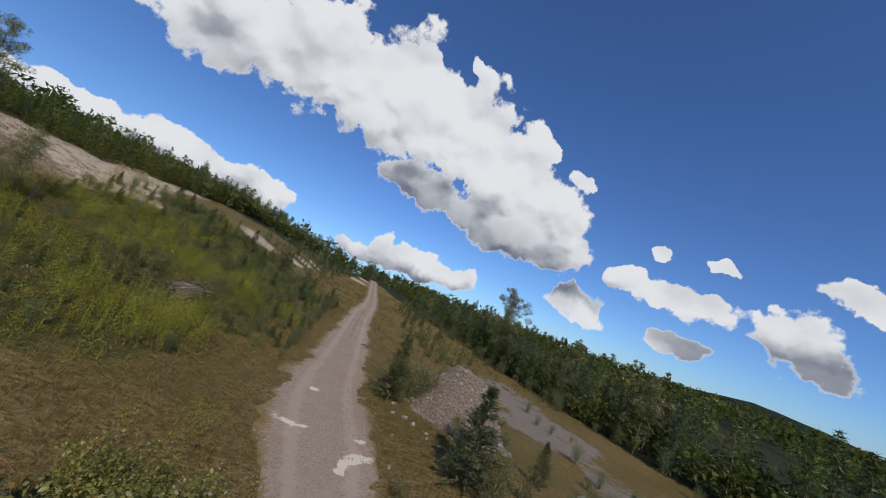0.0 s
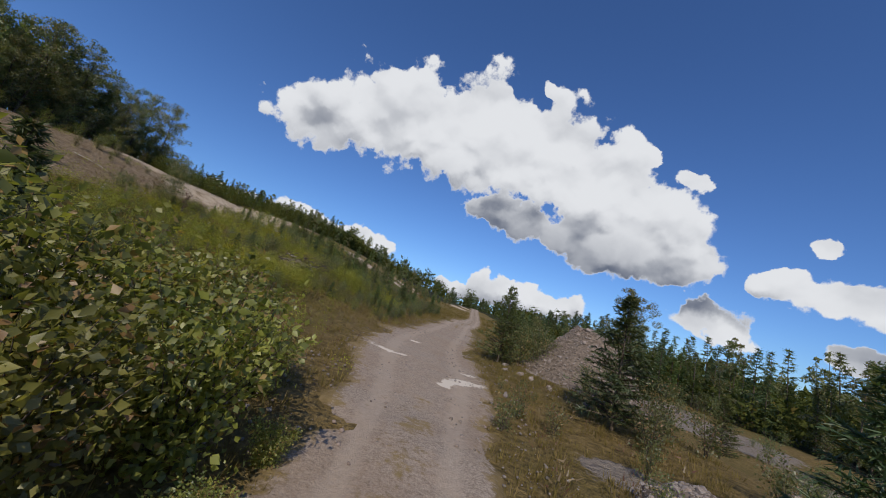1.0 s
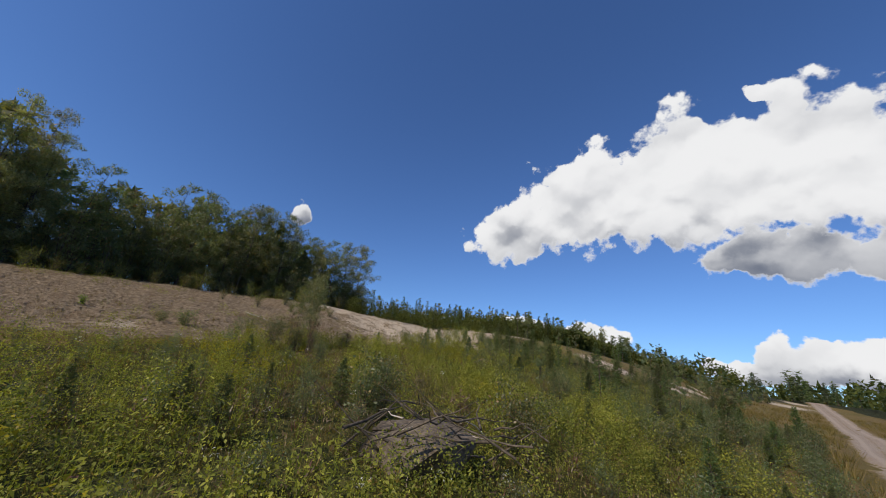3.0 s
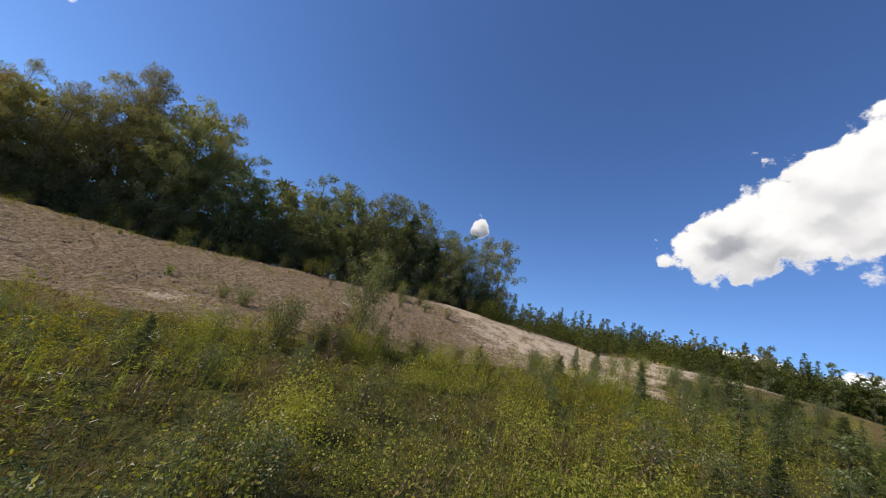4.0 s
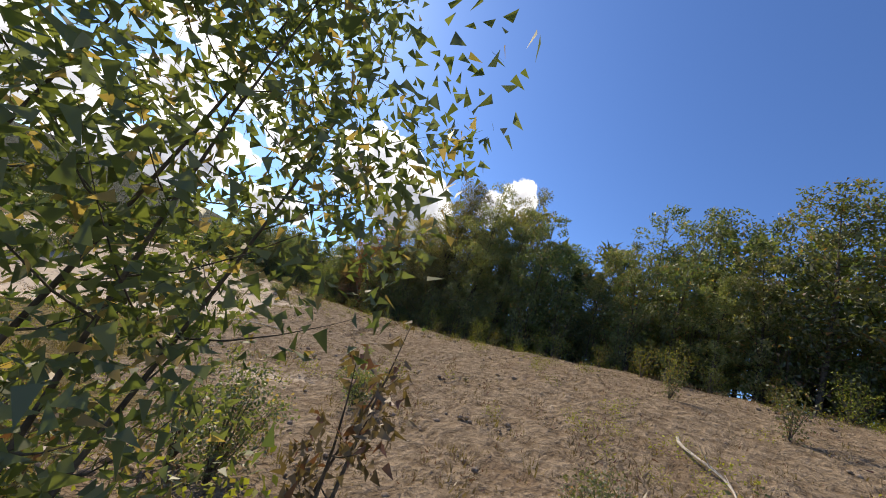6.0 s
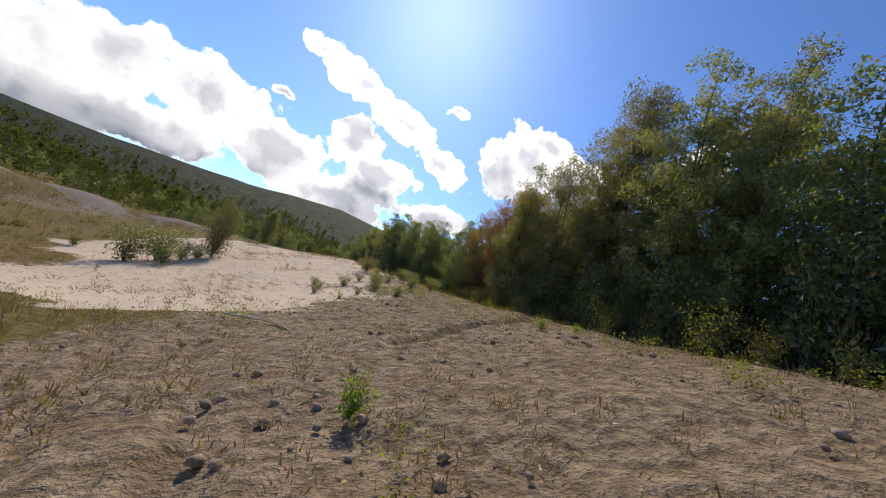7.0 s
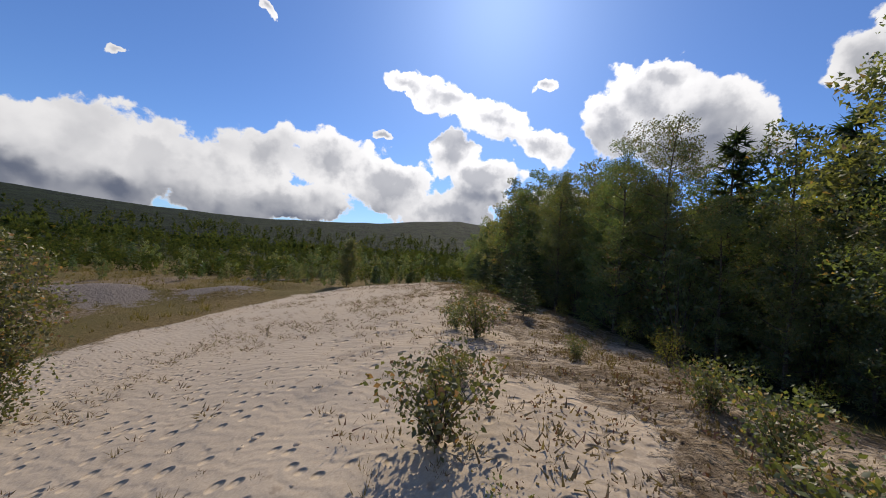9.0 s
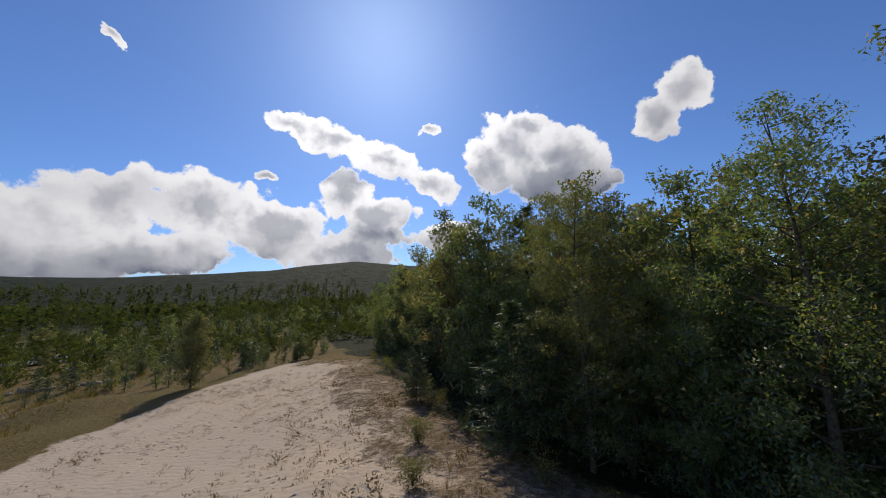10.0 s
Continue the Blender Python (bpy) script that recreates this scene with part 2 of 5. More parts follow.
def ground(x, y):
    x, y = np.asarray(x, float), np.asarray(y, float)
    z = grid_at(LAND, x, y)
    z = z + far_hills(x, y)
    z = z - 1.6 * soft(x, 13, 22) * soft(y, -25, -5) * (1 - soft(y, 60, 90))
    # spoil heaps on the pit floor
    z = z + 3.4 * bump(x, y, 20, -31, 7, 5, 15) + 3.9 * bump(x, y, 6, -23.5, 9.5, 4.2, 37) + 1.3 * bump(x, y, -13, -34, 5, 3) + 1.0 * bump(x, y, -15.5, -43, 4, 3)
    z = z + 1.7 * bump(x, y, -4, -32, 5, 3.2, 30)
    near = 1 - soft(np.hypot(x + 10, y - 10), 60, 140)
    z = z + .35 * noise2(x, y, 7.0) * near + .1 * noise2(x + 50, y, 1.9) * near
    return z


# ---- mesh helpers ----
def mesh(name, verts, *faces):
    """A mesh from arrays: points, and index arrays of triangles or quads."""
    me = bpy.data.meshes.new(name)
    verts = np.ascontiguousarray(verts, dtype=np.float32)
    faces = [np.asarray(f, dtype=np.int32) for f in faces if len(f)]
    me.vertices.add(len(verts))
    me.vertices.foreach_set("co", verts.ravel())
    loops = np.concatenate([f.ravel() for f in faces])
    sizes = np.concatenate([np.full(len(f), f.shape[1], dtype=np.int32) for f in faces])
    me.loops.add(len(loops))
    me.loops.foreach_set("vertex_index", loops)
    me.polygons.add(len(sizes))
    me.polygons.foreach_set("loop_start", np.concatenate([[0], np.cumsum(sizes)[:-1]]).astype(np.int32))
    me.update(calc_edges=True)
    me.validate()
    return me


def smooth(me):
    me.polygons.foreach_set("use_smooth", np.ones(len(me.polygons), dtype=bool))
    return me


def part(name, me, material, parent, label=""):
    if isinstance(me, bmesh.types.BMesh):
        bm, me = me, bpy.data.meshes.new(name)
        bm.to_mesh(me)
        bm.free()
    ob = new(name, me)
    if material and not me.materials:
        me.materials.append(material)
    ob.parent = parent
    return tagged(ob, label) if label else ob


def empty(name, x=0, y=0, z=0):
    ob = new(name)
    ob.empty_display_size = 0.2
    ob.location = (x, y, z)
    return ob


def whole(name, me, material, label, category, kind="", group=""):
    ob = new(name, me)
    me.materials.append(material)
    return tagged(ob, label, category, group, kind)


def tube(points, radii, sides=6):
    """A tapered bent tube as arrays of points and quads."""
    points = np.asarray(points, float)
    n = len(points)
    along = np.gradient(points, axis=0)
    along /= np.linalg.norm(along, axis=1)[:, None] + 1e-9
    ref = np.where(np.abs(along[:, 2:3]) > 0.9, [[1.0, 0, 0]], [[0, 0, 1.0]])
    u = np.cross(along, ref)
    u /= np.linalg.norm(u, axis=1)[:, None]
    v = np.cross(along, u)
    a = np.linspace(0, 2 * np.pi, sides, endpoint=False)
    ring = np.cos(a)[None, :, None] * u[:, None] + np.sin(a)[None, :, None] * v[:, None]
    verts = (points[:, None] + ring * np.asarray(radii)[:, None, None]).reshape(-1, 3)
    i, j = np.meshgrid(np.arange(n - 1), np.arange(sides), indexing="ij")
    k = (j + 1) % sides
    quads = np.stack([i * sides + j, i * sides + k, (i + 1) * sides + k, (i + 1) * sides + j], -1).reshape(-1, 4)
    return verts, quads


def join(pieces):
    """Several (points, faces) into one; all faces of one size."""
    out, faces, at = [], [], 0
    for v, f in pieces:
        out.append(v)
        faces.append(np.asarray(f) + at)
        at += len(v)
    return np.concatenate(out), np.concatenate(faces)


def leaves(rng, at, size, lift=0.35, long=1.5, axis=None, kite=False, out=None):
    """Pointed leaves at the given points; kite: broader ones, folded a little along the rib; out: the way that their faces turn."""
    n = len(at)
    d = rng.normal(size=(n, 3)) if axis is None else axis + rng.normal(size=(n, 3)) * 0.45
    d[:, 2] -= 0.15
    d /= np.linalg.norm(d, axis=1)[:, None]
    up = rng.normal(size=(n, 3)) * (1 - lift) + np.array([0, 0, 1.0]) * lift * 2
    if out is not None:
        up = out + rng.normal(size=(n, 3)) * 0.38 + np.array([0, 0, 0.25])
    side_ = np.cross(d, up)
    side_ /= np.linalg.norm(side_, axis=1)[:, None] + 1e-9
    nor = np.cross(side_, d)
    s = (size * rng.uniform(0.6, 1.3, n))[:, None]
    tip = at + d * s * long
    if not kite:
        verts = np.stack([at - side_ * s * 0.42, at + side_ * s * 0.42, tip], 1).reshape(-1, 3)
        return verts, np.arange(3 * n).reshape(-1, 3)
    m = at + d * s * long * 0.42
    l, r = m + side_ * s * 0.5 + nor * s * 0.12, m - side_ * s * 0.5 + nor * s * 0.12
    verts = np.stack([at, r, tip, l], 1).reshape(-1, 3)
    q = np.arange(n)[:, None] * 4
    return verts, np.concatenate([q + [0, 1, 2], q + [0, 2, 3]])


def shell(rng, n, centre, radii, core=0.45):
    """Points in an ellipsoid, thicker towards its skin, with ragged gaps."""
    p = rng.normal(size=(n, 3))
    p /= np.linalg.norm(p, axis=1)[:, None]
    r = core + (1 - core) * rng.uniform(0, 1, n) ** 0.6
    r *= 0.86 + 0.28 * rng.uniform(0, 1, n) ** 2
    return np.asarray(centre) + p * r[:, None] * np.asarray(radii)


def scatter(template, x, y, z, turn, size, squash=None):
    """Many copies of (points, faces) in one pair of arrays."""
    v, f = template
    c, s = np.cos(turn)[:, None], np.sin(turn)[:, None]
    k = np.asarray(size)[:, None]
    tall = k if squash is None else k * np.asarray(squash)[:, None]
    out = np.stack([(v[:, 0] * c - v[:, 1] * s) * k + x[:, None], (v[:, 0] * s + v[:, 1] * c) * k + y[:, None], v[:, 2] * tall + z[:, None]], -1)
    faces = f[None] + (np.arange(len(x)) * len(v))[:, None, None]
    return out.reshape(-1, 3), faces.reshape(-1, f.shape[1])


# ---- materials ----
def material(name):
    m = bpy.data.materials.new(name)
    m.use_nodes = True
    n = Nodes(m.node_tree)
    m.node_tree.nodes.clear()
    return m, n, n.add("ShaderNodeOutputMaterial").inputs[0]


def leaf_material(name, dark, light, odd, odd_share=0.08, glow=0.4, gloss=0.05, wide=None):
    """Leaves: each its own shade, light shining through them; whole plants differ a little too."""
    m, n, out = material(name)
    one = n.add("ShaderNodeNewGeometry").outputs["Random Per Island"]
    plant = n.add("ShaderNodeObjectInfo").outputs["Random"]
    place = n.add("ShaderNodeTexCoord").outputs["Object"]
    clump = n.noise(place, 0.7 if wide is None else wide, 3.0)[0]
    f = n.math("ADD", n.math("MULTIPLY", one, 0.55), n.math("MULTIPLY", n.step(clump, 0.3, 0.7), 0.45))
    c = n.mix(f, dark, light)
    c = n.mix(n.step(n.math("FRACT", n.math("MULTIPLY", one, 17.3)), 1 - odd_share, 1 - odd_share + 0.02), c, odd)
    hue = n.add("ShaderNodeHueSaturation")
    n.link(c, hue.inputs["Color"])
    n.link(n.math("MULTIPLY_ADD", plant, 0.05, 0.475), hue.inputs["Hue"])
    n.link(n.math("MULTIPLY_ADD", plant, 0.4, 0.8), hue.inputs["Value"])
    flat, through_, shine, mix1, mix2 = (n.add("ShaderNodeBsdfDiffuse"), n.add("ShaderNodeBsdfTranslucent"), n.add("ShaderNodeBsdfGlossy"),
                                         n.add("ShaderNodeMixShader"), n.add("ShaderNodeMixShader"))
    n.link(hue.outputs[0], flat.inputs[0])
    n.link(n.mix(1.0, hue.outputs[0], (1.32, 1.36, 0.66), "MULTIPLY"), through_.inputs[0])
    shine.inputs["Roughness"].default_value = 0.5
    mix1.inputs[0].default_value, mix2.inputs[0].default_value = glow, gloss
    n.link(flat.outputs[0], mix1.inputs[1])
    n.link(through_.outputs[0], mix1.inputs[2])
    n.link(mix1.outputs[0], mix2.inputs[1])
    n.link(shine.outputs[0], mix2.inputs[2])
    n.link(mix2.outputs[0], out)
    return m


def plain_material(name, a, b, scale, rough=0.9, bump_=0.3, distance=0.02, detail=6.0, c=None):
    m, n, out = material(name)
    place = n.add("ShaderNodeTexCoord").outputs["Object"]
    one = n.add("ShaderNodeObjectInfo").outputs["Random"]
    island = n.add("ShaderNodeNewGeometry").outputs["Random Per Island"]
    fine, wide = n.noise(place, scale, detail, 0.65)[0], n.noise(place, scale * 0.17, 3.0)[0]
    col = n.mix(n.step(fine, 0.3, 0.7), a, b)
    if c:
        col = n.mix(n.step(wide, 0.45, 0.65), col, c)
    hue = n.add("ShaderNodeHueSaturation")
    n.link(col, hue.inputs["Color"])
    n.link(n.math("ADD", n.math("MULTIPLY_ADD", one, 0.25, 0.75), n.math("MULTIPLY", island, 0.3)), hue.inputs["Value"])
    p = n.add("ShaderNodeBsdfPrincipled")
    n.link(hue.outputs[0], p.inputs["Base Color"])
    p.inputs["Roughness"].default_value = rough
    p.inputs["Specular IOR Level"].default_value = 0.25
    b_ = n.add("ShaderNodeBump")
    b_.inputs["Strength"].default_value, b_.inputs["Distance"].default_value = bump_, distance
    n.link(fine, b_.inputs["Height"])
    n.link(b_.outputs[0], p.inputs["Normal"])
    n.link(p.outputs[0], out)
    return m


LEAF_BIRCH = leaf_material("birch_leaves", (0.066, 0.100, 0.034), (0.200, 0.222, 0.076), (0.30, 0.19, 0.06), 0.07, 0.58, 0.06)
LEAF_POPLAR = leaf_material("poplar_leaves", (0.10, 0.12, 0.045), (0.30, 0.285, 0.105), (0.33, 0.21, 0.09), 0.08, 0.58, 0.06)
LEAF_MAPLE = leaf_material("maple_leaves", (0.13, 0.105, 0.035), (0.30, 0.20, 0.065), (0.45, 0.15, 0.07), 0.25, 0.58, 0.06)
LEAF_SHRUB = leaf_material("shrub_leaves", (0.085, 0.105, 0.022), (0.315, 0.315, 0.060), (0.34, 0.23, 0.07), 0.12, 0.5, 0.03)
LEAF_ALDER = leaf_material("alder_leaves", (0.075, 0.10, 0.022), (0.40, 0.40, 0.085), (0.36, 0.25, 0.08), 0.10, 0.5, 0.05)
LEAF_DUNE = leaf_material("willow_leaves", (0.070, 0.092, 0.030), (0.200, 0.205, 0.068), (0.34, 0.22, 0.10), 0.12, 0.5, 0.06)
LEAF_WEED = leaf_material("weed_leaves", (0.055, 0.078, 0.015), (0.42, 0.40, 0.068), (0.26, 0.19, 0.05), 0.07, 0.4, 0.015, wide=0.4)
LEAF_VIVID = leaf_material("broom_leaves", (0.10, 0.16, 0.02), (0.24, 0.32, 0.05), (0.28, 0.30, 0.06), 0.1, 0.5, 0.02)
LEAF_DRY = leaf_material("dry_weeds", (0.12, 0.088, 0.042), (0.27, 0.205, 0.095), (0.17, 0.085, 0.045), 0.2, 0.3, wide=0.3)
LEAF_GRASS = leaf_material("grass_blades", (0.105, 0.082, 0.028), (0.225, 0.165, 0.062), (0.26, 0.18, 0.085), 0.2, 0.35, 0.0, wide=0.2)
FLOWER_GOLD = leaf_material("goldenrod_plumes", (0.20, 0.17, 0.025), (0.38, 0.28, 0.03), (0.20, 0.18, 0.05), 0.3, 0.35, 0.0)
FLOWER_WHITE = leaf_material("white_flowers", (0.40, 0.40, 0.36), (0.68, 0.68, 0.64), (0.4, 0.36, 0.25), 0.1, 0.3, 0.0)
NEEDLES = leaf_material("spruce_needles", (0.040, 0.068, 0.030), (0.110, 0.145, 0.058), (0.17, 0.16, 0.05), 0.08, 0.3)
NEEDLES_SOFT = leaf_material("larch_needles", (0.060, 0.095, 0.028), (0.155, 0.190, 0.055), (0.22, 0.18, 0.05), 0.08, 0.38)
WOODS_FAR = leaf_material("far_woods", (0.036, 0.058, 0.020), (0.130, 0.152, 0.042), (0.15, 0.13, 0.035), 0.06, 0.3, 0.0, wide=0.05)
BARK = plain_material("grey_bark", (0.09, 0.075, 0.06), (0.26, 0.23, 0.19), 9.0, 0.9, 0.5, 0.02, c=(0.34, 0.32, 0.28))
BARK_DARK = plain_material("dark_bark", (0.05, 0.04, 0.03), (0.15, 0.12, 0.09), 12.0, 0.95, 0.5, 0.02)
DEAD_WOOD = plain_material("bleached_wood", (0.30, 0.26, 0.20), (0.52, 0.47, 0.40), 14.0, 0.9, 0.4, 0.01)
STONE = plain_material("grey_stone", (0.15, 0.125, 0.11), (0.31, 0.275, 0.25), 6.0, 0.9, 0.5, 0.03, c=(0.24, 0.185, 0.155))
SAND_LUMP = plain_material("sand_lumps", (0.36, 0.285, 0.20), (0.49, 0.40, 0.295), 20.0, 0.95, 0.2, 0.01)
GRAVEL = plain_material("gravel", (0.075, 0.058, 0.045), (0.20, 0.16, 0.13), 7.0, 0.95, 0.4, 0.02)


def track_material():
    m, n, out = material("packed_gravel_track")
    at = n.add("ShaderNodeTexCoord").outputs["Object"]
    wide, mid, fine = n.noise(at, 0.35, 4.0)[0], n.noise(at, 2.2, 5.0, 0.6)[0], n.noise(at, 30.0, 4.0, 0.7)[0]
    c = n.mix(n.step(fine, 0.3, 0.72), (0.20, 0.155, 0.118), (0.40, 0.33, 0.265))
    c = n.mix(n.math("MULTIPLY", n.step(mid, 0.42, 0.7), 0.6), c, (0.33, 0.25, 0.19))
    c = n.mix(n.math("MULTIPLY", n.step(wide, 0.4, 0.62), 0.5), c, (0.27, 0.195, 0.14))
    speck = n.noise(at, 9.0, 5.0, 0.75)[0]
    c = n.mix(n.math("MULTIPLY", n.step(speck, 0.5, 0.72), 0.55), c, (0.12, 0.09, 0.068))
    c = n.mix(n.math("MULTIPLY", n.step(speck, 0.5, 0.3), 0.35), c, (0.45, 0.38, 0.31))
    wheel = n.add("ShaderNodeAttribute", attribute_name="rut").outputs["Fac"]
    c = n.mix(n.math("MULTIPLY", n.step(n.math("ADD", wheel, n.math("SUBTRACT", mid, 0.5)), 0.35, 0.8), 0.5), c, (0.40, 0.325, 0.255))
    pale = n.add("ShaderNodeAttribute", attribute_name="pale").outputs["Fac"]
    c = n.mix(n.step(n.math("ADD", pale, n.math("MULTIPLY", n.math("SUBTRACT", mid, 0.5), 1.3)), 0.42, 0.58), c, (0.60, 0.53, 0.44))
    grass = n.add("ShaderNodeAttribute", attribute_name="verge").outputs["Fac"]
    c = n.mix(n.step(n.math("ADD", grass, n.math("MULTIPLY", n.math("SUBTRACT", n.math("ADD", mid, n.math("MULTIPLY", speck, 0.7)), 0.85), 1.6)), 0.35, 0.7), c, n.mix(n.step(mid, 0.35, 0.65), (0.125, 0.088, 0.036), (0.235, 0.170, 0.080)))
    p = n.add("ShaderNodeBsdfPrincipled")
    n.link(c, p.inputs["Base Color"])
    p.inputs["Roughness"].default_value = 0.95
    p.inputs["Specular IOR Level"].default_value = 0.15
    b_ = n.add("ShaderNodeBump")
    b_.inputs["Strength"].default_value, b_.inputs["Distance"].default_value = 0.6, 0.05
    n.link(n.math("ADD", n.math("MULTIPLY_ADD", fine, 0.5, mid), n.math("MULTIPLY", speck, 0.7)), b_.inputs["Height"])
    n.link(b_.outputs[0], p.inputs["Normal"])
    n.link(p.outputs[0], out)
    return m


def ground_material():
    m, n, out = material("sand_soil_and_turf")
    at = n.add("ShaderNodeTexCoord").outputs["Object"]
    wide, mid, clod, fine = (n.noise(at, 0.12, 4.0)[0], n.noise(at, 0.9, 5.0, 0.6)[0], n.noise(at, 4.5, 5.0, 0.62)[0],
                             n.noise(at, 28.0, 4.0, 0.7)[0])
    share = lambda name: n.add("ShaderNodeAttribute", attribute_name=name).outputs["Fac"]
    rag = n.math("ADD", n.math("MULTIPLY", n.math("SUBTRACT", mid, 0.5), 1.0), n.math("MULTIPLY", n.math("SUBTRACT", clod, 0.5), 0.9))
    edge = lambda name, a=0.4, b=0.62: n.step(n.math("ADD", share(name), rag), a, b)
    turf = n.mix(n.step(clod, 0.3, 0.7), (0.125, 0.088, 0.033), (0.255, 0.180, 0.074))
    turf = n.mix(n.math("MULTIPLY", n.step(wide, 0.4, 0.65), 0.7), turf, (0.135, 0.112, 0.036))
    lush = n.mix(n.step(clod, 0.3, 0.7), (0.045, 0.050, 0.015), (0.120, 0.115, 0.034))
    c = n.mix(edge("lush"), turf, lush)
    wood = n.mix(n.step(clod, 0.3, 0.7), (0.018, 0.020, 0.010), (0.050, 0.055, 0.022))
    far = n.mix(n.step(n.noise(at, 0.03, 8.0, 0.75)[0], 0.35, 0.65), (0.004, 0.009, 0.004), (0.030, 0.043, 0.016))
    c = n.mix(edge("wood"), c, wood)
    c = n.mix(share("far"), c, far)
    soil = n.mix(n.step(clod, 0.28, 0.7), (0.130, 0.090, 0.053), (0.335, 0.255, 0.168))
    soil = n.mix(n.math("MULTIPLY", n.step(mid, 0.5, 0.7), 0.75), soil, (0.185, 0.125, 0.075))
    soil = n.mix(n.math("MULTIPLY", n.step(n.noise(at, 11.0, 4.0, 0.7)[0], 0.55, 0.7), 0.6), soil, (0.43, 0.34, 0.235))
    c = n.mix(edge("soil"), c, soil)
    grey = n.mix(n.step(fine, 0.3, 0.7), (0.19, 0.155, 0.125), (0.335, 0.285, 0.235))
    c = n.mix(edge("grey"), c, grey)
    sand = n.mix(n.step(fine, 0.25, 0.75), (0.400, 0.318, 0.225), (0.520, 0.425, 0.315))
    sand = n.mix(n.math("MULTIPLY", n.step(wide, 0.4, 0.7), 0.5), sand, (0.46, 0.385, 0.295))
    litter = n.step(n.math("ADD", clod, n.math("MULTIPLY", n.math("SUBTRACT", mid, 0.5), 0.8)), 0.62, 0.72)
    sand = n.mix(n.math("MULTIPLY", litter, 0.45), sand, (0.25, 0.19, 0.13))
    beach = edge("sand", 0.35, 0.6)
    c = n.mix(beach, c, sand)
    p = n.add("ShaderNodeBsdfPrincipled")
    n.link(c, p.inputs["Base Color"])
    p.inputs["Roughness"].default_value = 0.95
    p.inputs["Specular IOR Level"].default_value = 0.12
    # footprints and wind ripples in the sand, clods in the soil
    dents = n.add("ShaderNodeTexVoronoi", feature="F1")
    n.link(at, dents.inputs["Vector"])
    dents.inputs["Scale"].default_value = 2.6
    pit = n.step(n.math("ADD", dents.outputs["Distance"], n.math("MULTIPLY", n.math("SUBTRACT", wide, 0.45), 0.8)), 0.12, 0.34)
    ripple = n.add("ShaderNodeTexWave", wave_type="BANDS", bands_direction="DIAGONAL")
    n.link(at, ripple.inputs["Vector"])
    ripple.inputs["Scale"].default_value, ripple.inputs["Distortion"].default_value = 2.2, 6.0
    sandy = n.math("ADD", n.math("MULTIPLY", pit, 0.5), n.math("MULTIPLY", ripple.outputs["Fac"], 0.05))
    rough_ = n.math("ADD", n.math("MULTIPLY", clod, 2.3), n.math("MULTIPLY", fine, 0.35))
    h = n.add("ShaderNodeMix", data_type="FLOAT")
    n.link(beach, h.inputs[0])
    n.link(rough_, h.inputs[2])
    n.link(n.math("ADD", sandy, n.math("MULTIPLY", rough_, 0.06)), h.inputs[3])
    crowns = n.math("MULTIPLY", n.math("MULTIPLY", n.noise(at, 0.06, 6.0, 0.7)[0], share("far")), 90.0)
    b_ = n.add("ShaderNodeBump")
    b_.inputs["Strength"].default_value, b_.inputs["Distance"].default_value = 0.9, 0.16
    n.link(n.math("ADD", h.outputs[0], crowns), b_.inputs["Height"])
    n.link(b_.outputs[0], p.inputs["Normal"])
    n.link(p.outputs[0], out)
    return m


def side(x, y, ax, ay, bx, by):
    """Metres to the left of the line from a to b."""
    d = math.hypot(bx - ax, by - ay)
    return ((bx - ax) * (y - ay) - (by - ay) * (x - ax)) / d


TRACK = [(3.0, -30), (2.9, -10), (3.3, 3), (3.8, 8), (4.6, 13), (4.6, 16), (5.1, 20), (6.9, 27), (11.2, 45), (14.8, 60), (20.5, 80), (27.5, 108), (36, 148), (43.5, 182), (50, 230)]


def off_line(x, y, line):
    """Distance from a bent line."""
    best = np.full(np.shape(x), 1e9)
    for (ax, ay), (bx, by) in zip(line, line[1:]):
        t = np.clip(((x - ax) * (bx - ax) + (y - ay) * (by - ay)) / ((bx - ax) ** 2 + (by - ay) ** 2), 0, 1)
        best = np.minimum(best, np.hypot(x - ax - t * (bx - ax), y - ay - t * (by - ay)))
    return best


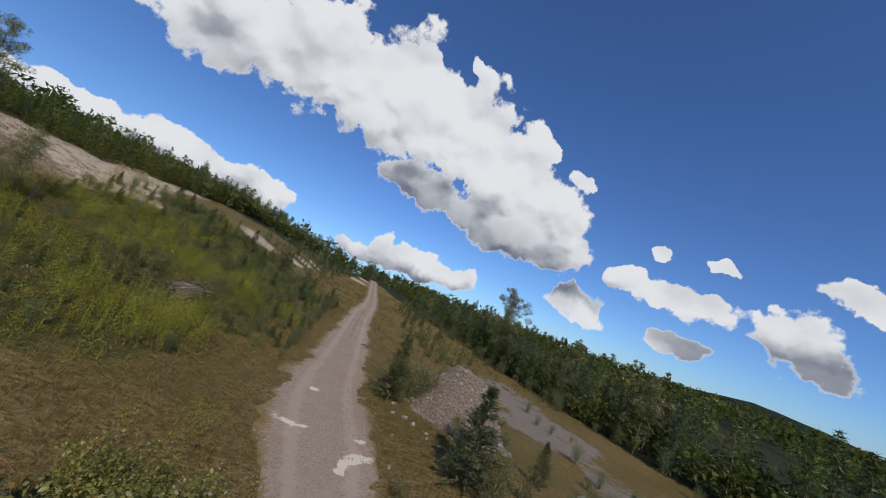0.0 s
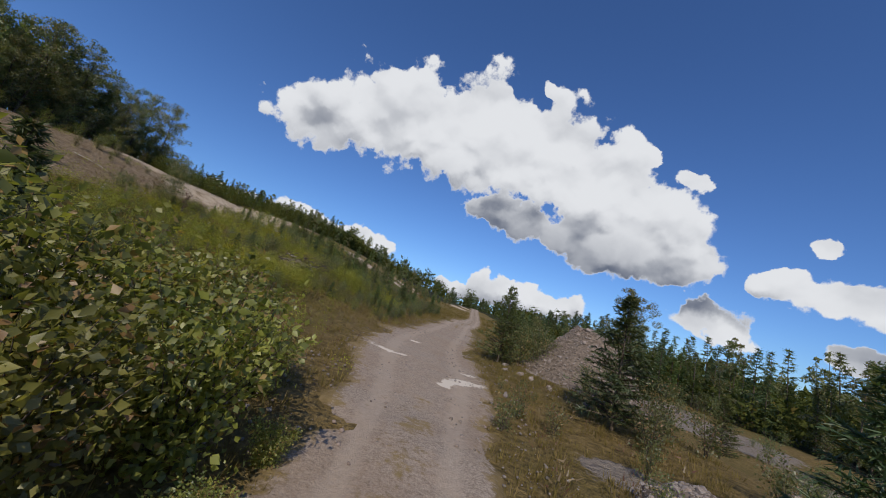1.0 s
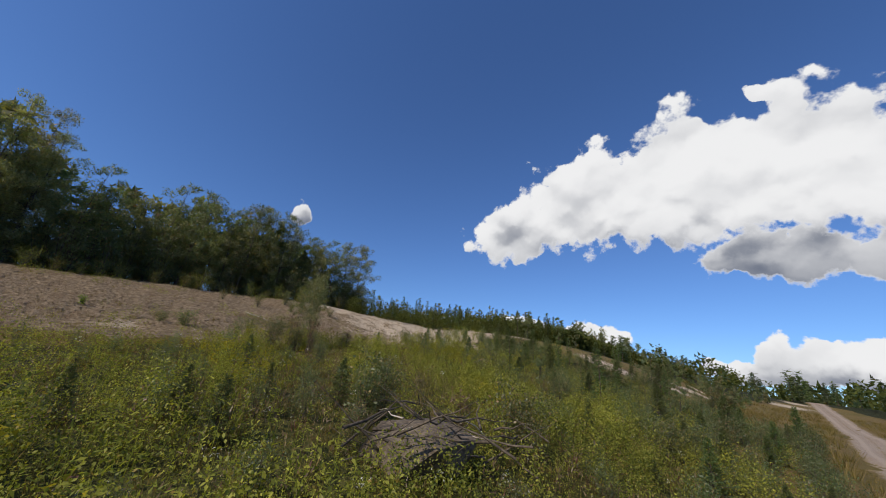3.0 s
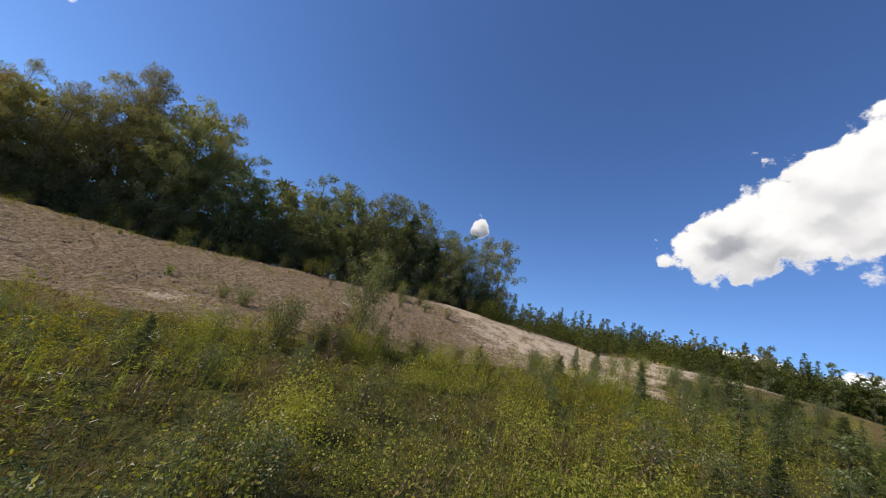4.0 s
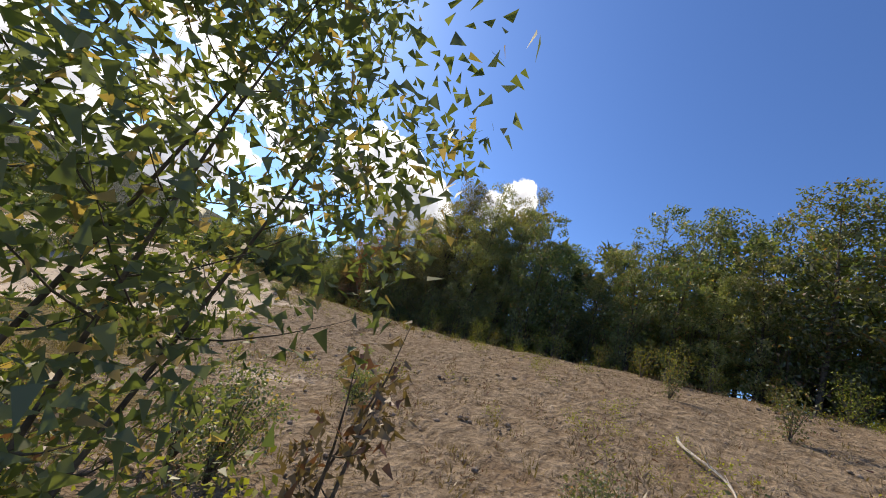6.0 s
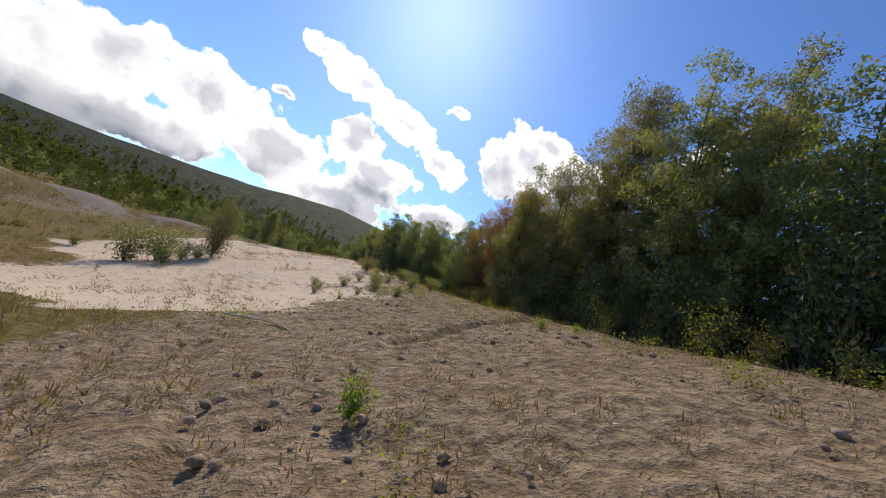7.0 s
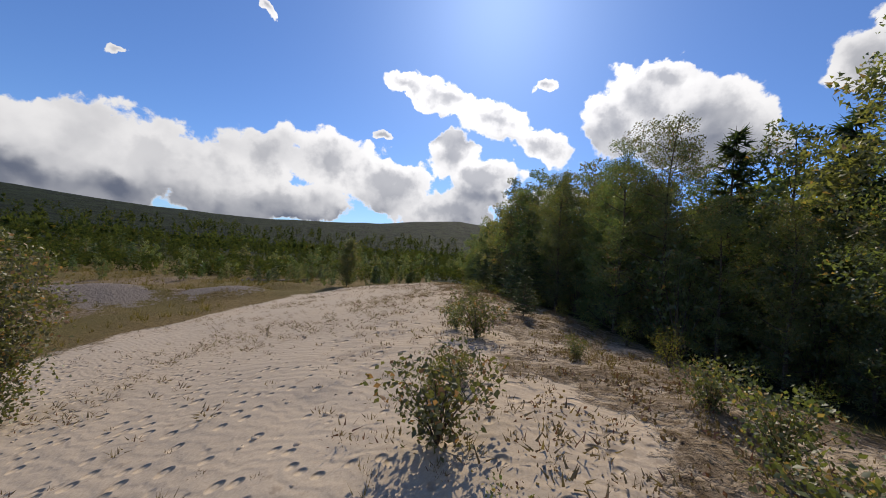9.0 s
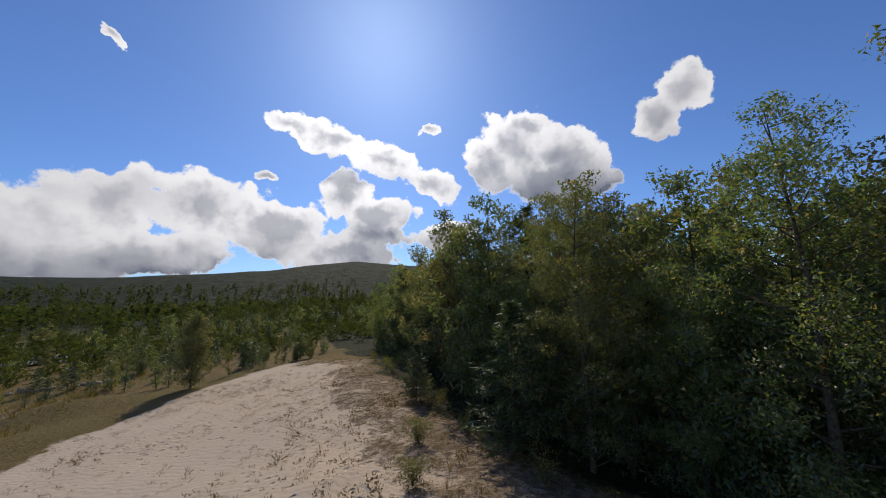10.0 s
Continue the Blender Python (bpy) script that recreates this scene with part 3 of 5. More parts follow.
def cover(x, y):
    """Shares of each kind of surface."""
    x, y = np.asarray(x, float), np.asarray(y, float)
    x, y = (x + 3.4 * noise2(x + 11, y, 6.5) + 1.8 * noise2(x, y + 5, 2.2) + .8 * noise2(x, y, .8),
            y + 3.4 * noise2(x - 23, y + 9, 6.5) + 1.8 * noise2(x + 8, y, 2.2) + .8 * noise2(x + 3, y, .8))  # ragged borders
    n1 = noise2(x, y, 9.0)
    # pale dune: east of the crest, south of the bare slope and of the meadow
    dune = soft(side(x, y, -31.6, 2.0, -23.6, 18.2) + 3.2 * n1 + 1.5 * noise2(x, y, 2.7), 3.0, -1.4) * soft(side(x, y, -24.5, 18.2, -11.5, 10.2), 0.6, -0.6)
    dune = np.where(y < 2.5, soft(x + 1.6 * n1 + 2.4 * noise2(x, y, 2.3) + 1.2 * noise2(x, y, .9), -36.4, -33.2), dune) * (1 - soft(x + 4 * n1 - np.interp(y, [-50, -38, -25, -8], [-16.5, -11.5, -2.5, 0]), -15.5, -12.5)) * soft(y, -52, -42)
    bank = soft(y + 5 * n1 + 3 * noise2(x, y, 2.5), 33, 46) * soft(side(x, y, -18.8, 38, -14.2, 46), .3, 2.2) * (1 - soft(side(x, y, -29.5, 43, -17, 66), 2.5, 4.5))
    bank = bank * (1 - soft(side(x, y, -14.2, 44, -15.2, 68), 1.2, -1.2)) * (1 - soft(y, 70, 76))
    tip = .46 * bump(x, y, -22.3, 24.8, 2.0, 3.0) + bump(x, y, -6.5, 10.2, 2.4, 2.6, 35) + bump(x, y, -3.2, 7.0, 1.6, 1.3)
    sand = np.maximum(np.maximum(dune, bank * 0.56), tip)
    sand = np.maximum(sand, .44 * soft(x, -38.6, -36.6) * (1 - soft(x, -30, -28)) * (1 - soft(y, 7, 10.5)) * soft(y, -45, -35))
    sand = np.maximum(sand, .85 * bump(x, y, -30.4, 6.4, 3.6, 4.6))
    for cx, cy, r in ((-4.2, 65.5, 3.0), (1, 78, 2.5), (4, 92, 3), (8, 104, 3), (29, 150, 5), (36, 172, 5)):
        sand = np.maximum(sand, 0.9 * bump(x, y, cx, cy, r, r * 1.6))
    soil = soft(x, -37.5, -35.5) * (1 - soft(side(x, y, -16.5, 20, -19, 39), 1.0, -1.0)) * soft(y, 5.5, 10) * (1 - soft(y, 44, 50)) * (1 - sand)
    soil = np.maximum(soil, 0.95 * soft(x, -40, -36.5) * (1 - soft(x, -31.5, -29)) * (1 - soft(y, 8, 12)) * soft(y, -45, -30))
    soil = np.maximum(soil, bank)
    grassy = soft(side(x, y, -24.5, 18.2, -11.5, 10.2), -1, 1) * soft(side(x, y, -22.5, 18, -17.5, 26), 1, -1)
    soil = soil * (1 - grassy)
    grey = np.maximum(1.3 * bump(x, y, 14.4, 20.6, 3.1, 2.6, 20), soft(side(x, y, 19, 2, 27, 40) + 5 * n1, 1, -3) * (1 - soft(side(x, y, 31, 2, 37, 40) + 5 * n1, 2, -2)) * soft(y, 0, 9) * (1 - soft(y, 44, 58)) * (.66 + .5 * noise2(x, y, 3.5)))
    grey = np.maximum(grey, 1.1 * bump(x, y, 8.6, 8.6, 1.2, .8))
    soil = np.maximum(soil, .62 * soft(noise2(x, y, 13.0) + .4 * noise2(x, y, 4.0), .0, .3) * soft(x, -17, -11) * (1 - soft(y, -14, -4)) * soft(y, -80, -60))
    for cx, cy, r in ((21, -31, 7), (8, -22, 8), (-13, -34, 5), (-3, -31, 6)):
        grey = np.maximum(grey, 0.85 * bump(x, y, cx, cy, r, r * 0.6))
    lush = soft(side(x, y, -16.5, 20, -19, 39), 1.5, -1.5) * (1 - soft(side(x, y, -1.5, 20, 3, 45), 1, -3)) * soft(y, 12, 18) * (1 - soft(y, 50, 66))
    lush = np.maximum(lush, soft(y, -95, -130) * (x > -200))
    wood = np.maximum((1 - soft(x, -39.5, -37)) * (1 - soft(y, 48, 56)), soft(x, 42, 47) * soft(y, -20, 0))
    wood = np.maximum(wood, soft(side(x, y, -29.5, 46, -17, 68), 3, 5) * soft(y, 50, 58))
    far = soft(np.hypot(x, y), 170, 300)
    return dict(sand=sand, soil=soil, grey=grey, lush=lush, wood=wood, far=far)


def spread(a, b, step, reach):
    inner = np.arange(a, b + step / 2, step)
    out, d = [], step
    while not out or out[-1] < reach:
        d *= 1.12
        out.append((out[-1] if out else 0) + d)
    out = np.array(out)
    return np.concatenate([(a - out)[::-1], inner, b + out])


def build_ground():
    finer = lambda line, a, b: np.concatenate([line[line < a], np.arange(a, b, 0.16), line[line > b]])
    xs, ys = finer(spread(-52, 40, 0.6, 4200), -36, -19), finer(spread(-52, 78, 0.6, 4200), -8, 31)
    x, y = np.meshgrid(xs, ys)
    x, y = x.ravel(), y.ravel()
    z = ground(x, y)
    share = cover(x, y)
    z = z + np.clip(share["soil"], 0, 1) * (.11 * noise2(x, y, .9) + .10 * noise2(x, y, .5)) + np.clip(share["sand"], 0, 1) * soft(y, 34, 25) * .06 * noise2(x, y, .8)
    bare = np.clip(share["soil"], 0, 1) * soft(y, 4, 9)
    z = z + bare * (.05 * noise2(x, y, .3) + .07 * np.abs(noise2(x + 3, y, 1.4)))
    # a washed-out furrow, and two wheel ruts that climb the slope
    furrow = off_line(x, y, [(-27.4, 21.3), (-28.7, 20.7), (-29.6, 20.2), (-31.1, 19.3), (-32.6, 18.9), (-34.0, 18.0)]) + .12 * noise2(x, y, .6)
    z = z - .24 * np.exp(-(furrow / .22) ** 2) + .07 * np.exp(-((furrow - .45) / .2) ** 2)
    for line in ([(-22.0, 31.5), (-23.3, 26.5), (-23.0, 22.8), (-22.6, 20.0), (-21.4, 17)], [(-23.4, 31.5), (-24.4, 26.6), (-24.2, 23.0), (-23.8, 20.2), (-22.8, 17)]):
        rut = off_line(x, y, line) + .08 * noise2(x, y, .5)
        z = z - .07 * np.exp(-(rut / .16) ** 2) + .035 * np.exp(-((rut - .34) / .14) ** 2)
    nx, ny = len(xs), len(ys)
    i, j = np.meshgrid(np.arange(nx - 1), np.arange(ny - 1))
    a = (j * nx + i).ravel()
    me = smooth(mesh("ground", np.stack([x, y, z], -1), np.stack([a, a + 1, a + nx + 1, a + nx], -1)))
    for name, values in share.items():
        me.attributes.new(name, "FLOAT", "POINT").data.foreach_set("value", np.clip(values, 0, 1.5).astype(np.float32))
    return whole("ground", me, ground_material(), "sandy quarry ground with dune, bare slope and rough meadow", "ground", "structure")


def ribbon(name, line, width, lift, label, pale=()):
    """A driven track that lies on the ground and dips under it along ragged edges."""
    pts = np.array(line, float)
    s = np.concatenate([[0], np.cumsum(np.hypot(*np.diff(pts, axis=0).T))])
    t = np.arange(0, s[-1], 0.4)
    kernel = np.ones(15) / 15
    cx, cy = (np.convolve(np.pad(np.interp(t, s, pts[:, k]), 7, mode="edge"), kernel, "valid") for k in (0, 1))
    tx, ty = np.gradient(cx), np.gradient(cy)
    d = np.hypot(tx, ty)
    u = np.linspace(-1, 1, 15)
    half = width(cx, cy)
    x = cx[:, None] + (ty / d)[:, None] * u * half[:, None]
    y = cy[:, None] - (tx / d)[:, None] * u * half[:, None]
    rag = 0.5 * noise2(x, y, 1.3) + 0.4 * noise2(x + 9, y, 0.5)
    edge = np.abs(u)[None] + rag * 0.8
    z = ground(x, y) + np.where(edge < 0.72, lift, lift - (edge - 0.72) * 0.5)
    rut = np.exp(-((np.abs(u)[None] - 0.42) / 0.14) ** 2)
    z = z - 0.035 * rut + 0.02 * noise2(x, y, 0.9)
    n, m = x.shape
    i, j = np.meshgrid(np.arange(m - 1), np.arange(n - 1))
    a = (j * m + i).ravel()
    me = smooth(mesh(name, np.stack([x, y, z], -1).reshape(-1, 3), np.stack([a, a + 1, a + m + 1, a + m], -1)))
    white = np.zeros(x.shape)
    for px, py, rx, ry, turn in pale:
        white = np.maximum(white, 0.75 * bump(x, y, px, py, rx, ry, turn))
    verge = soft(np.abs(u)[None] + .25 * rag, 0.46, 1.0) + 0.55 * np.exp(-(u[None] / 0.12) ** 2) * soft(y, 24, 40) + 0.42 * np.exp(-(u[None] / 0.3) ** 2) * soft(y, 13, 9)
    for key, values in (("pale", white), ("verge", verge), ("rut", rut + 0 * x)):
        me.attributes.new(key, "FLOAT", "POINT").data.foreach_set("value", values.ravel().astype(np.float32))
    return whole(name, me, TRACK_SKIN, label, "dirt track", "structure")


TRACK_SKIN = track_material()
build_ground()
ribbon("dirt_track", TRACK, lambda x, y: np.interp(y, [7, 10, 13, 17, 24, 45], [1.6, 2.0, 2.8, 3.1, 2.6, 2.4]), 0.05,
       "rutted grey gravel track through dry grass", [(6.0, 13.6, 1.2, .45, 15), (3.1, 15.3, 1.2, .35, -20), (4.5, 19.5, .7, .3, 30), (6.3, 15.0, .8, .3, -40), (5.2, 12.8, .6, .4, 70)])


# ---- trees and shrubs ----
def place(ob, x, y, turn=0.0, size=1.0, sink=0.05, tilt=(0, 0)):
    ob.matrix_basis = pose(x, y, float(ground(x, y)) - sink, tilt[0], tilt[1], turn) @ Matrix.Scale(size, 4)
    return ob


def again(ob, x, y, turn, size, sink=0.05, tall=1.0):
    """One more of a kind, sharing the meshes."""
    made = copy_thing(ob, Matrix.Identity(4))
    made.matrix_basis = pose(x, y, float(ground(x, y)) - sink, 0, 0, turn) @ Matrix.Diagonal((size, size, size * tall, 1))
    return made


def broadleaf(name, seed, height, spread_, bare, count, leaf, skin, bark, label, category="tree", stems=1, lobes=16, group="", sides=7, puff=1.0, girth=1.0):
    """A tree: bent trunk, limbs rising out of it, and separate clumps of leaves along the outer half of each limb."""
    rng = np.random.RandomState(seed)
    thing = empty(name)
    wood, clumps = [], []
    for k in range(stems):
        lean = rng.normal(size=2) * (0.05 if stems > 1 and height > 6 else 0.10 if stems > 1 else 0.03) * height
        foot = rng.normal(size=2) * (0.05 * height if stems > 1 else 0)
        h = height * rng.uniform(0.8, 1.0) if k else height
        t = np.linspace(0, 1, 9)
        sway = 0.02 * height * np.stack([np.sin(t * 5 + rng.uniform(0, 6)), np.cos(t * 4 + rng.uniform(0, 6))], -1) * t[:, None]
        spine = np.stack([foot[0] + lean[0] * t ** 1.4 + sway[:, 0], foot[1] + lean[1] * t ** 1.4 + sway[:, 1], t * h], -1)
        thick = girth * (0.010 * height + 0.02)
        wood.append(tube(spine, thick * (1 - 0.93 * t) / (stems ** 0.4), sides))
        many = max(3, lobes // stems)
        for m in range(many):
            u = bare + (0.96 - bare) * (m + rng.uniform()) / many
            w = (u - bare) / (1 - bare)
            a = 2.4 * m + rng.uniform(-.6, .6)
            base = np.array([np.interp(u, t, spine[:, i]) for i in range(3)])
            form = (0.55 + 0.45 * math.sin(math.pi * min(1.0, w / 0.8))) if w < 0.4 else 1.0 - 0.78 * ((w - 0.4) / 0.6) ** 1.7
            reach = spread_ * form * rng.uniform(0.55, 1.12) / (stems ** 0.25)
            rise = reach * rng.uniform(0.35, 0.9)
            q = np.linspace(0, 1, 5)[:, None]
            limb = base + q * np.array([math.cos(a) * reach, math.sin(a) * reach, 0]) + q ** 1.4 * np.array([0, 0, rise])
            wood.append(tube(limb, thick * 0.34 * (1 - u * 0.6) * (1 - 0.88 * q[:, 0]) / (stems ** 0.3), max(3, sides - 3)))
            for f in (0.35, 0.62, 0.85, 1.05):
                if rng.uniform() < 0.9:
                    at = base + (limb[-1] - base) * f + rng.normal(size=3) * 0.10 * spread_
                    at[2] += (f ** 1.4 - f) * rise
                    clumps.append((at, puff * spread_ * (0.135 + 0.10 * form) * rng.uniform(0.6, 1.25)))
        for f in (0.93, 0.98, 1.01):
            clumps.append((np.array([np.interp(f, t, spine[:, i]) for i in range(3)]) + rng.normal(size=3) * .03 * spread_, puff * 0.13 * spread_))
    weight = np.array([r for _, r in clumps]) ** 2
    each = np.maximum(3, count * weight / weight.sum()).astype(int)
    at, out = [], []
    for (mid, r), n in zip(clumps, each):
        p = shell(rng, n, (0, 0, 0), (1, 1, .82), .45)
        at.append(mid + p * r)
        out.append(p)
    at, out = np.concatenate(at), np.concatenate(out)
    keep = at[:, 2] > 0.03 * height
    v, f = join(wood)
    part("trunk", smooth(mesh("trunk", v, f)), bark, thing)
    v, f = leaves(rng, at[keep], leaf, out=out[keep])
    part("crown", mesh("crown", v, f), skin, thing)
    return tagged(thing, label, category, group)


def bush(name, seed, height, radius, stems, count, leaf, skin, bark, label, group="", low=0.1, puff=0.11, category="shrub", kite=True):
    """A bush: stems fanning out of one root, leafy almost to the ground."""
    rng = np.random.RandomState(seed)
    thing = empty(name)
    wood, at = [], []
    for k in range(stems):
        a, r = 2.4 * k + rng.uniform(-.4, .4), radius * math.sqrt((k + .4) / stems) * .85
        h = height * (1 - .38 * (r / radius) ** 2) * rng.uniform(.72, 1.05)
        q = np.linspace(0, 1, 6)
        bend = rng.normal(size=2) * .06 * height
        path = np.stack([math.cos(a) * r * q ** 1.3 + bend[0] * q * (1 - q), math.sin(a) * r * q ** 1.3 + bend[1] * q * (1 - q), h * q], -1)
        wood.append(tube(path, (.006 * height + .004) * (1.05 - q), 4))
        w = low + (1 - low) * rng.uniform(0, 1, count // stems) ** .8
        p = np.stack([np.interp(w, q, path[:, i]) for i in range(3)], -1)
        at.append(p + rng.normal(size=p.shape) * puff * height * (1.1 - .6 * w)[:, None] * np.array([1, 1, .6]))
    at = np.concatenate(at)
    at = at[at[:, 2] > .02]
    v, f = join(wood)
    ring = len(v) // stems
    f = np.where(f % ring < 4, f % ring, f)  # all stems rise out of one root
    part("stem", mesh("stem", v, f), bark, thing)
    v, f = leaves(rng, at, leaf, kite=kite)
    part("foliage", mesh("foliage", v, f), skin, thing)
    return tagged(thing, label, category, group)


def conifer(name, seed, height, radius, levels, ring, twigs, skin, label, droop=0.25, group="", open_=0.0, size=0.16, rods=True):
    """A conifer: straight trunk and whorls of boughs set with needle sprays."""
    rng = np.random.RandomState(seed)
    thing = empty(name)
    t = np.linspace(0, 1, 6)
    wood = [tube(np.stack([0.01 * height * np.sin(t * 4 + seed), 0 * t, t * height], -1), (0.012 * height + 0.015) * (1 - 0.95 * t), 6)]
    at, axes = [], []
    for k in range(levels):
        u = (k + 0.5) / levels
        z = height * (0.05 + 0.93 * u)
        length = radius * (1 - u) ** 0.85 * (1 + 0.15 * rng.normal()) + 0.05 * radius
        for b in range(max(3, int(ring * (1 - 0.55 * u)))):
            if rng.uniform() < open_:
                continue
            a = rng.uniform(0, 2 * np.pi)
            l = length * rng.uniform(0.65, 1.15)
            q = np.linspace(0.12, 1, 5)
            zz = z + l * (0.35 * q - droop * 2.2 * q ** 2 * (1 - u * 0.8) + 0.12 * q ** 3)
            bough = np.stack([np.cos(a) * l * q, np.sin(a) * l * q, zz], -1)
            if rods:
                wood.append(tube(bough, 0.006 * height * (1 - u * 0.7) * (1.05 - q) + 0.003, 3))
            w = rng.uniform(0.15, 1.0, twigs) ** 0.8
            p = np.stack([np.interp(w, q, bough[:, i]) for i in range(3)], -1)
            out = np.array([np.cos(a), np.sin(a), 0.12])
            across = np.array([-np.sin(a), np.cos(a), 0]) * rng.choice([-1, 1], twigs)[:, None]
            axes.append(out * 0.75 + across * 0.75 + rng.normal(size=(twigs, 3)) * 0.2)
            at.append(p)
    at, axes = np.concatenate(at), np.concatenate(axes)
    v, f = join(wood)
    part("trunk", mesh("trunk", v, f), BARK_DARK, thing)
    v, f = leaves(rng, at, 0.72 * size * height ** 0.45, 0.5, 3.6, axes)
    part("crown", mesh("crown", v, f), skin, thing)
    return tagged(thing, label, "tree", group)


def wood_along():
    """The wood on the far side of the crest."""
    group = "wood beside the dune"
    kinds = {
        "birch": broadleaf("birch_tree", 11, 10, 2.4, .02, 7500, .115, LEAF_BIRCH, BARK_DARK, "tall grey-barked birch in dense late-summer leaf at the wood's edge", group=group, lobes=40),
        "poplar": broadleaf("poplar_tree", 12, 10, 2.2, .02, 7500, .115, LEAF_POPLAR, BARK_DARK, "tall olive-green poplar with thinning crown at the wood's edge", group=group, lobes=40),
        "aspen": broadleaf("aspen_tree", 14, 10, 2.4, .02, 7500, .115, LEAF_BIRCH, BARK_DARK, "dense green aspen with leaves down to the ground", group=group, lobes=40, stems=2),
        "deep_birch": broadleaf("birch_tree", 16, 10, 2.7, .06, 1900, .33, LEAF_BIRCH, BARK_DARK, "grey-barked birch deeper in the wood", group=group, lobes=24),
        "deep_poplar": broadleaf("poplar_tree", 17, 10, 2.6, .06, 1900, .33, LEAF_POPLAR, BARK_DARK, "olive-green poplar deeper in the wood", group=group, lobes=24),
        "near_poplar": broadleaf("poplar_tree", 18, 10, 2.4, .01, 30000, .057, LEAF_POPLAR, BARK_DARK, "tall poplar with dense olive leaves down to the ground", group=group, lobes=52, stems=2),
        "near_birch": broadleaf("birch_tree", 19, 10, 2.3, .01, 30000, .057, LEAF_BIRCH, BARK_DARK, "tall birch with dense green leaves down to the ground", group=group, lobes=52),
        "near_maple": broadleaf("maple_tree", 20, 10, 2.3, .01, 30000, .057, LEAF_MAPLE, BARK_DARK, "maple with dense leaves turning rusty red", group=group, lobes=52),
        "thin_poplar": broadleaf("poplar_tree", 22, 10, 1.9, .03, 20000, .066, LEAF_POPLAR, BARK_DARK, "tall thin-crowned poplar with sky between its branches", group=group, lobes=44, stems=2),
        "spruce": conifer("spruce_tree", 15, 9, 1.9, 30, 11, 24, NEEDLES, "dark green spruce among broadleaf trees", group=group, size=.055),
    }
    rng = np.random.RandomState(5)
    tall = lambda y: np.interp(y, [-60, -45, -34, -26, -16, -10, -7, -4, 2, 4.5, 8, 11.5, 13.5, 16, 21, 24, 25.5, 27, 29, 34, 40, 46, 50], [7.5, 9, 9.5, 9.5, 9.3, 8.7, 8.7, 7.9, 7.8, 9.4, 11.0, 11, 12.8, 14.8, 13.8, 10.0, 8.6, 8.4, 9.6, 11, 10.4, 9.9, 9.4])
    edge = lambda y: np.interp(y, [-60, -30, -12, -4, 2, 10, 20, 30, 40, 50], [-43, -40.5, -39.2, -40.0, -39.2, -38.4, -37.6, -36.2, -34.6, -33.0])
    begun = set()
    for row, (gap, back) in enumerate(((1.9, 0.5), (2.4, 2.6), (3.2, 6.0), (3.2, 10.0), (3.6, 14.5))):
        y = -58.0
        while y < 51.8:
            x = edge(y) - back + rng.uniform(-.7, .4)
            if row > 2 and 10 < y < 27:
                y += gap
                continue
            h = (tall(y) if row < 3 else min(tall(y), 9.0)) * rng.uniform(0.8, 1.04) * (rng.uniform(.55, .8) if row == 0 and rng.uniform() < .5 else 1)
            if row < 2 and 9 < y < 25:
                k = ["thin_poplar", "thin_poplar", "near_poplar"][rng.randint(3 - row)]
            elif row > 1:
                k = ["deep_birch", "deep_poplar"][rng.randint(2)]
            elif row == 0 and -17 < y < 9.5:
                k = "near_maple" if 4.5 < y < 9.5 else ["near_poplar", "near_birch", "near_birch"][rng.randint(3)]
            else:
                k = ["birch", "poplar", "aspen", "birch", "poplar", "aspen", "spruce"][rng.randint(7)]
            size = h / (9 if k == "spruce" else 10)
            wide = .82 + .18 * min(1, 11 / h)
            if k in begun:
                again(kinds[k], x, y, rng.uniform(0, 360), size * wide, tall=1 / wide)
            else:
                place(kinds[k], x, y, rng.uniform(0, 360), size)
                begun.add(k)
            y += gap * rng.uniform(0.75, 1.25) * (.72 if row == 1 and -17 < y < 9 else 1) * (1.15 if h > 12 else 1)
    # undergrowth along the edge
    kind = bush("alder_shrub", 21, 2.2, 1.1, 12, 800, .064, LEAF_BIRCH, BARK_DARK, "leafy green alder shrub at the foot of the wood", "undergrowth at the wood's edge", kite=False)
    place(kind, edge(-20) - 1, -20, 0, 1.4)
    for k in range(250):
        y = rng.uniform(-34, 54) if k < 190 else rng.uniform(9, 28)
        again(kind, edge(y) - rng.uniform(-.3, 5.2), y, rng.uniform(0, 360), rng.uniform(1.0, 1.75), tall=1.3)
    # front row of the same alders: sunlight put into a lighter leaf colour
    kind = bush("alder_shrub", 24, 2.2, 1.2, 12, 760, .06, LEAF_SHRUB, BARK_DARK, "alder shrub before the wood, its leaves coloured a sunlit yellow-green", "undergrowth at the wood's edge", kite=False)
    y, begun = -40.0, False
    while y < 50:
        x = edge(y) + 1.7 + rng.uniform(-.8, .7)
        size = rng.uniform(.35, 1.0) * (.55 if y < 6 else 1)
        if begun:
            again(kind, x, y, rng.uniform(0, 360), size)
        else:
            place(kind, x, y, 0, size)
            begun = True
        y += rng.uniform(.9, 2.2)


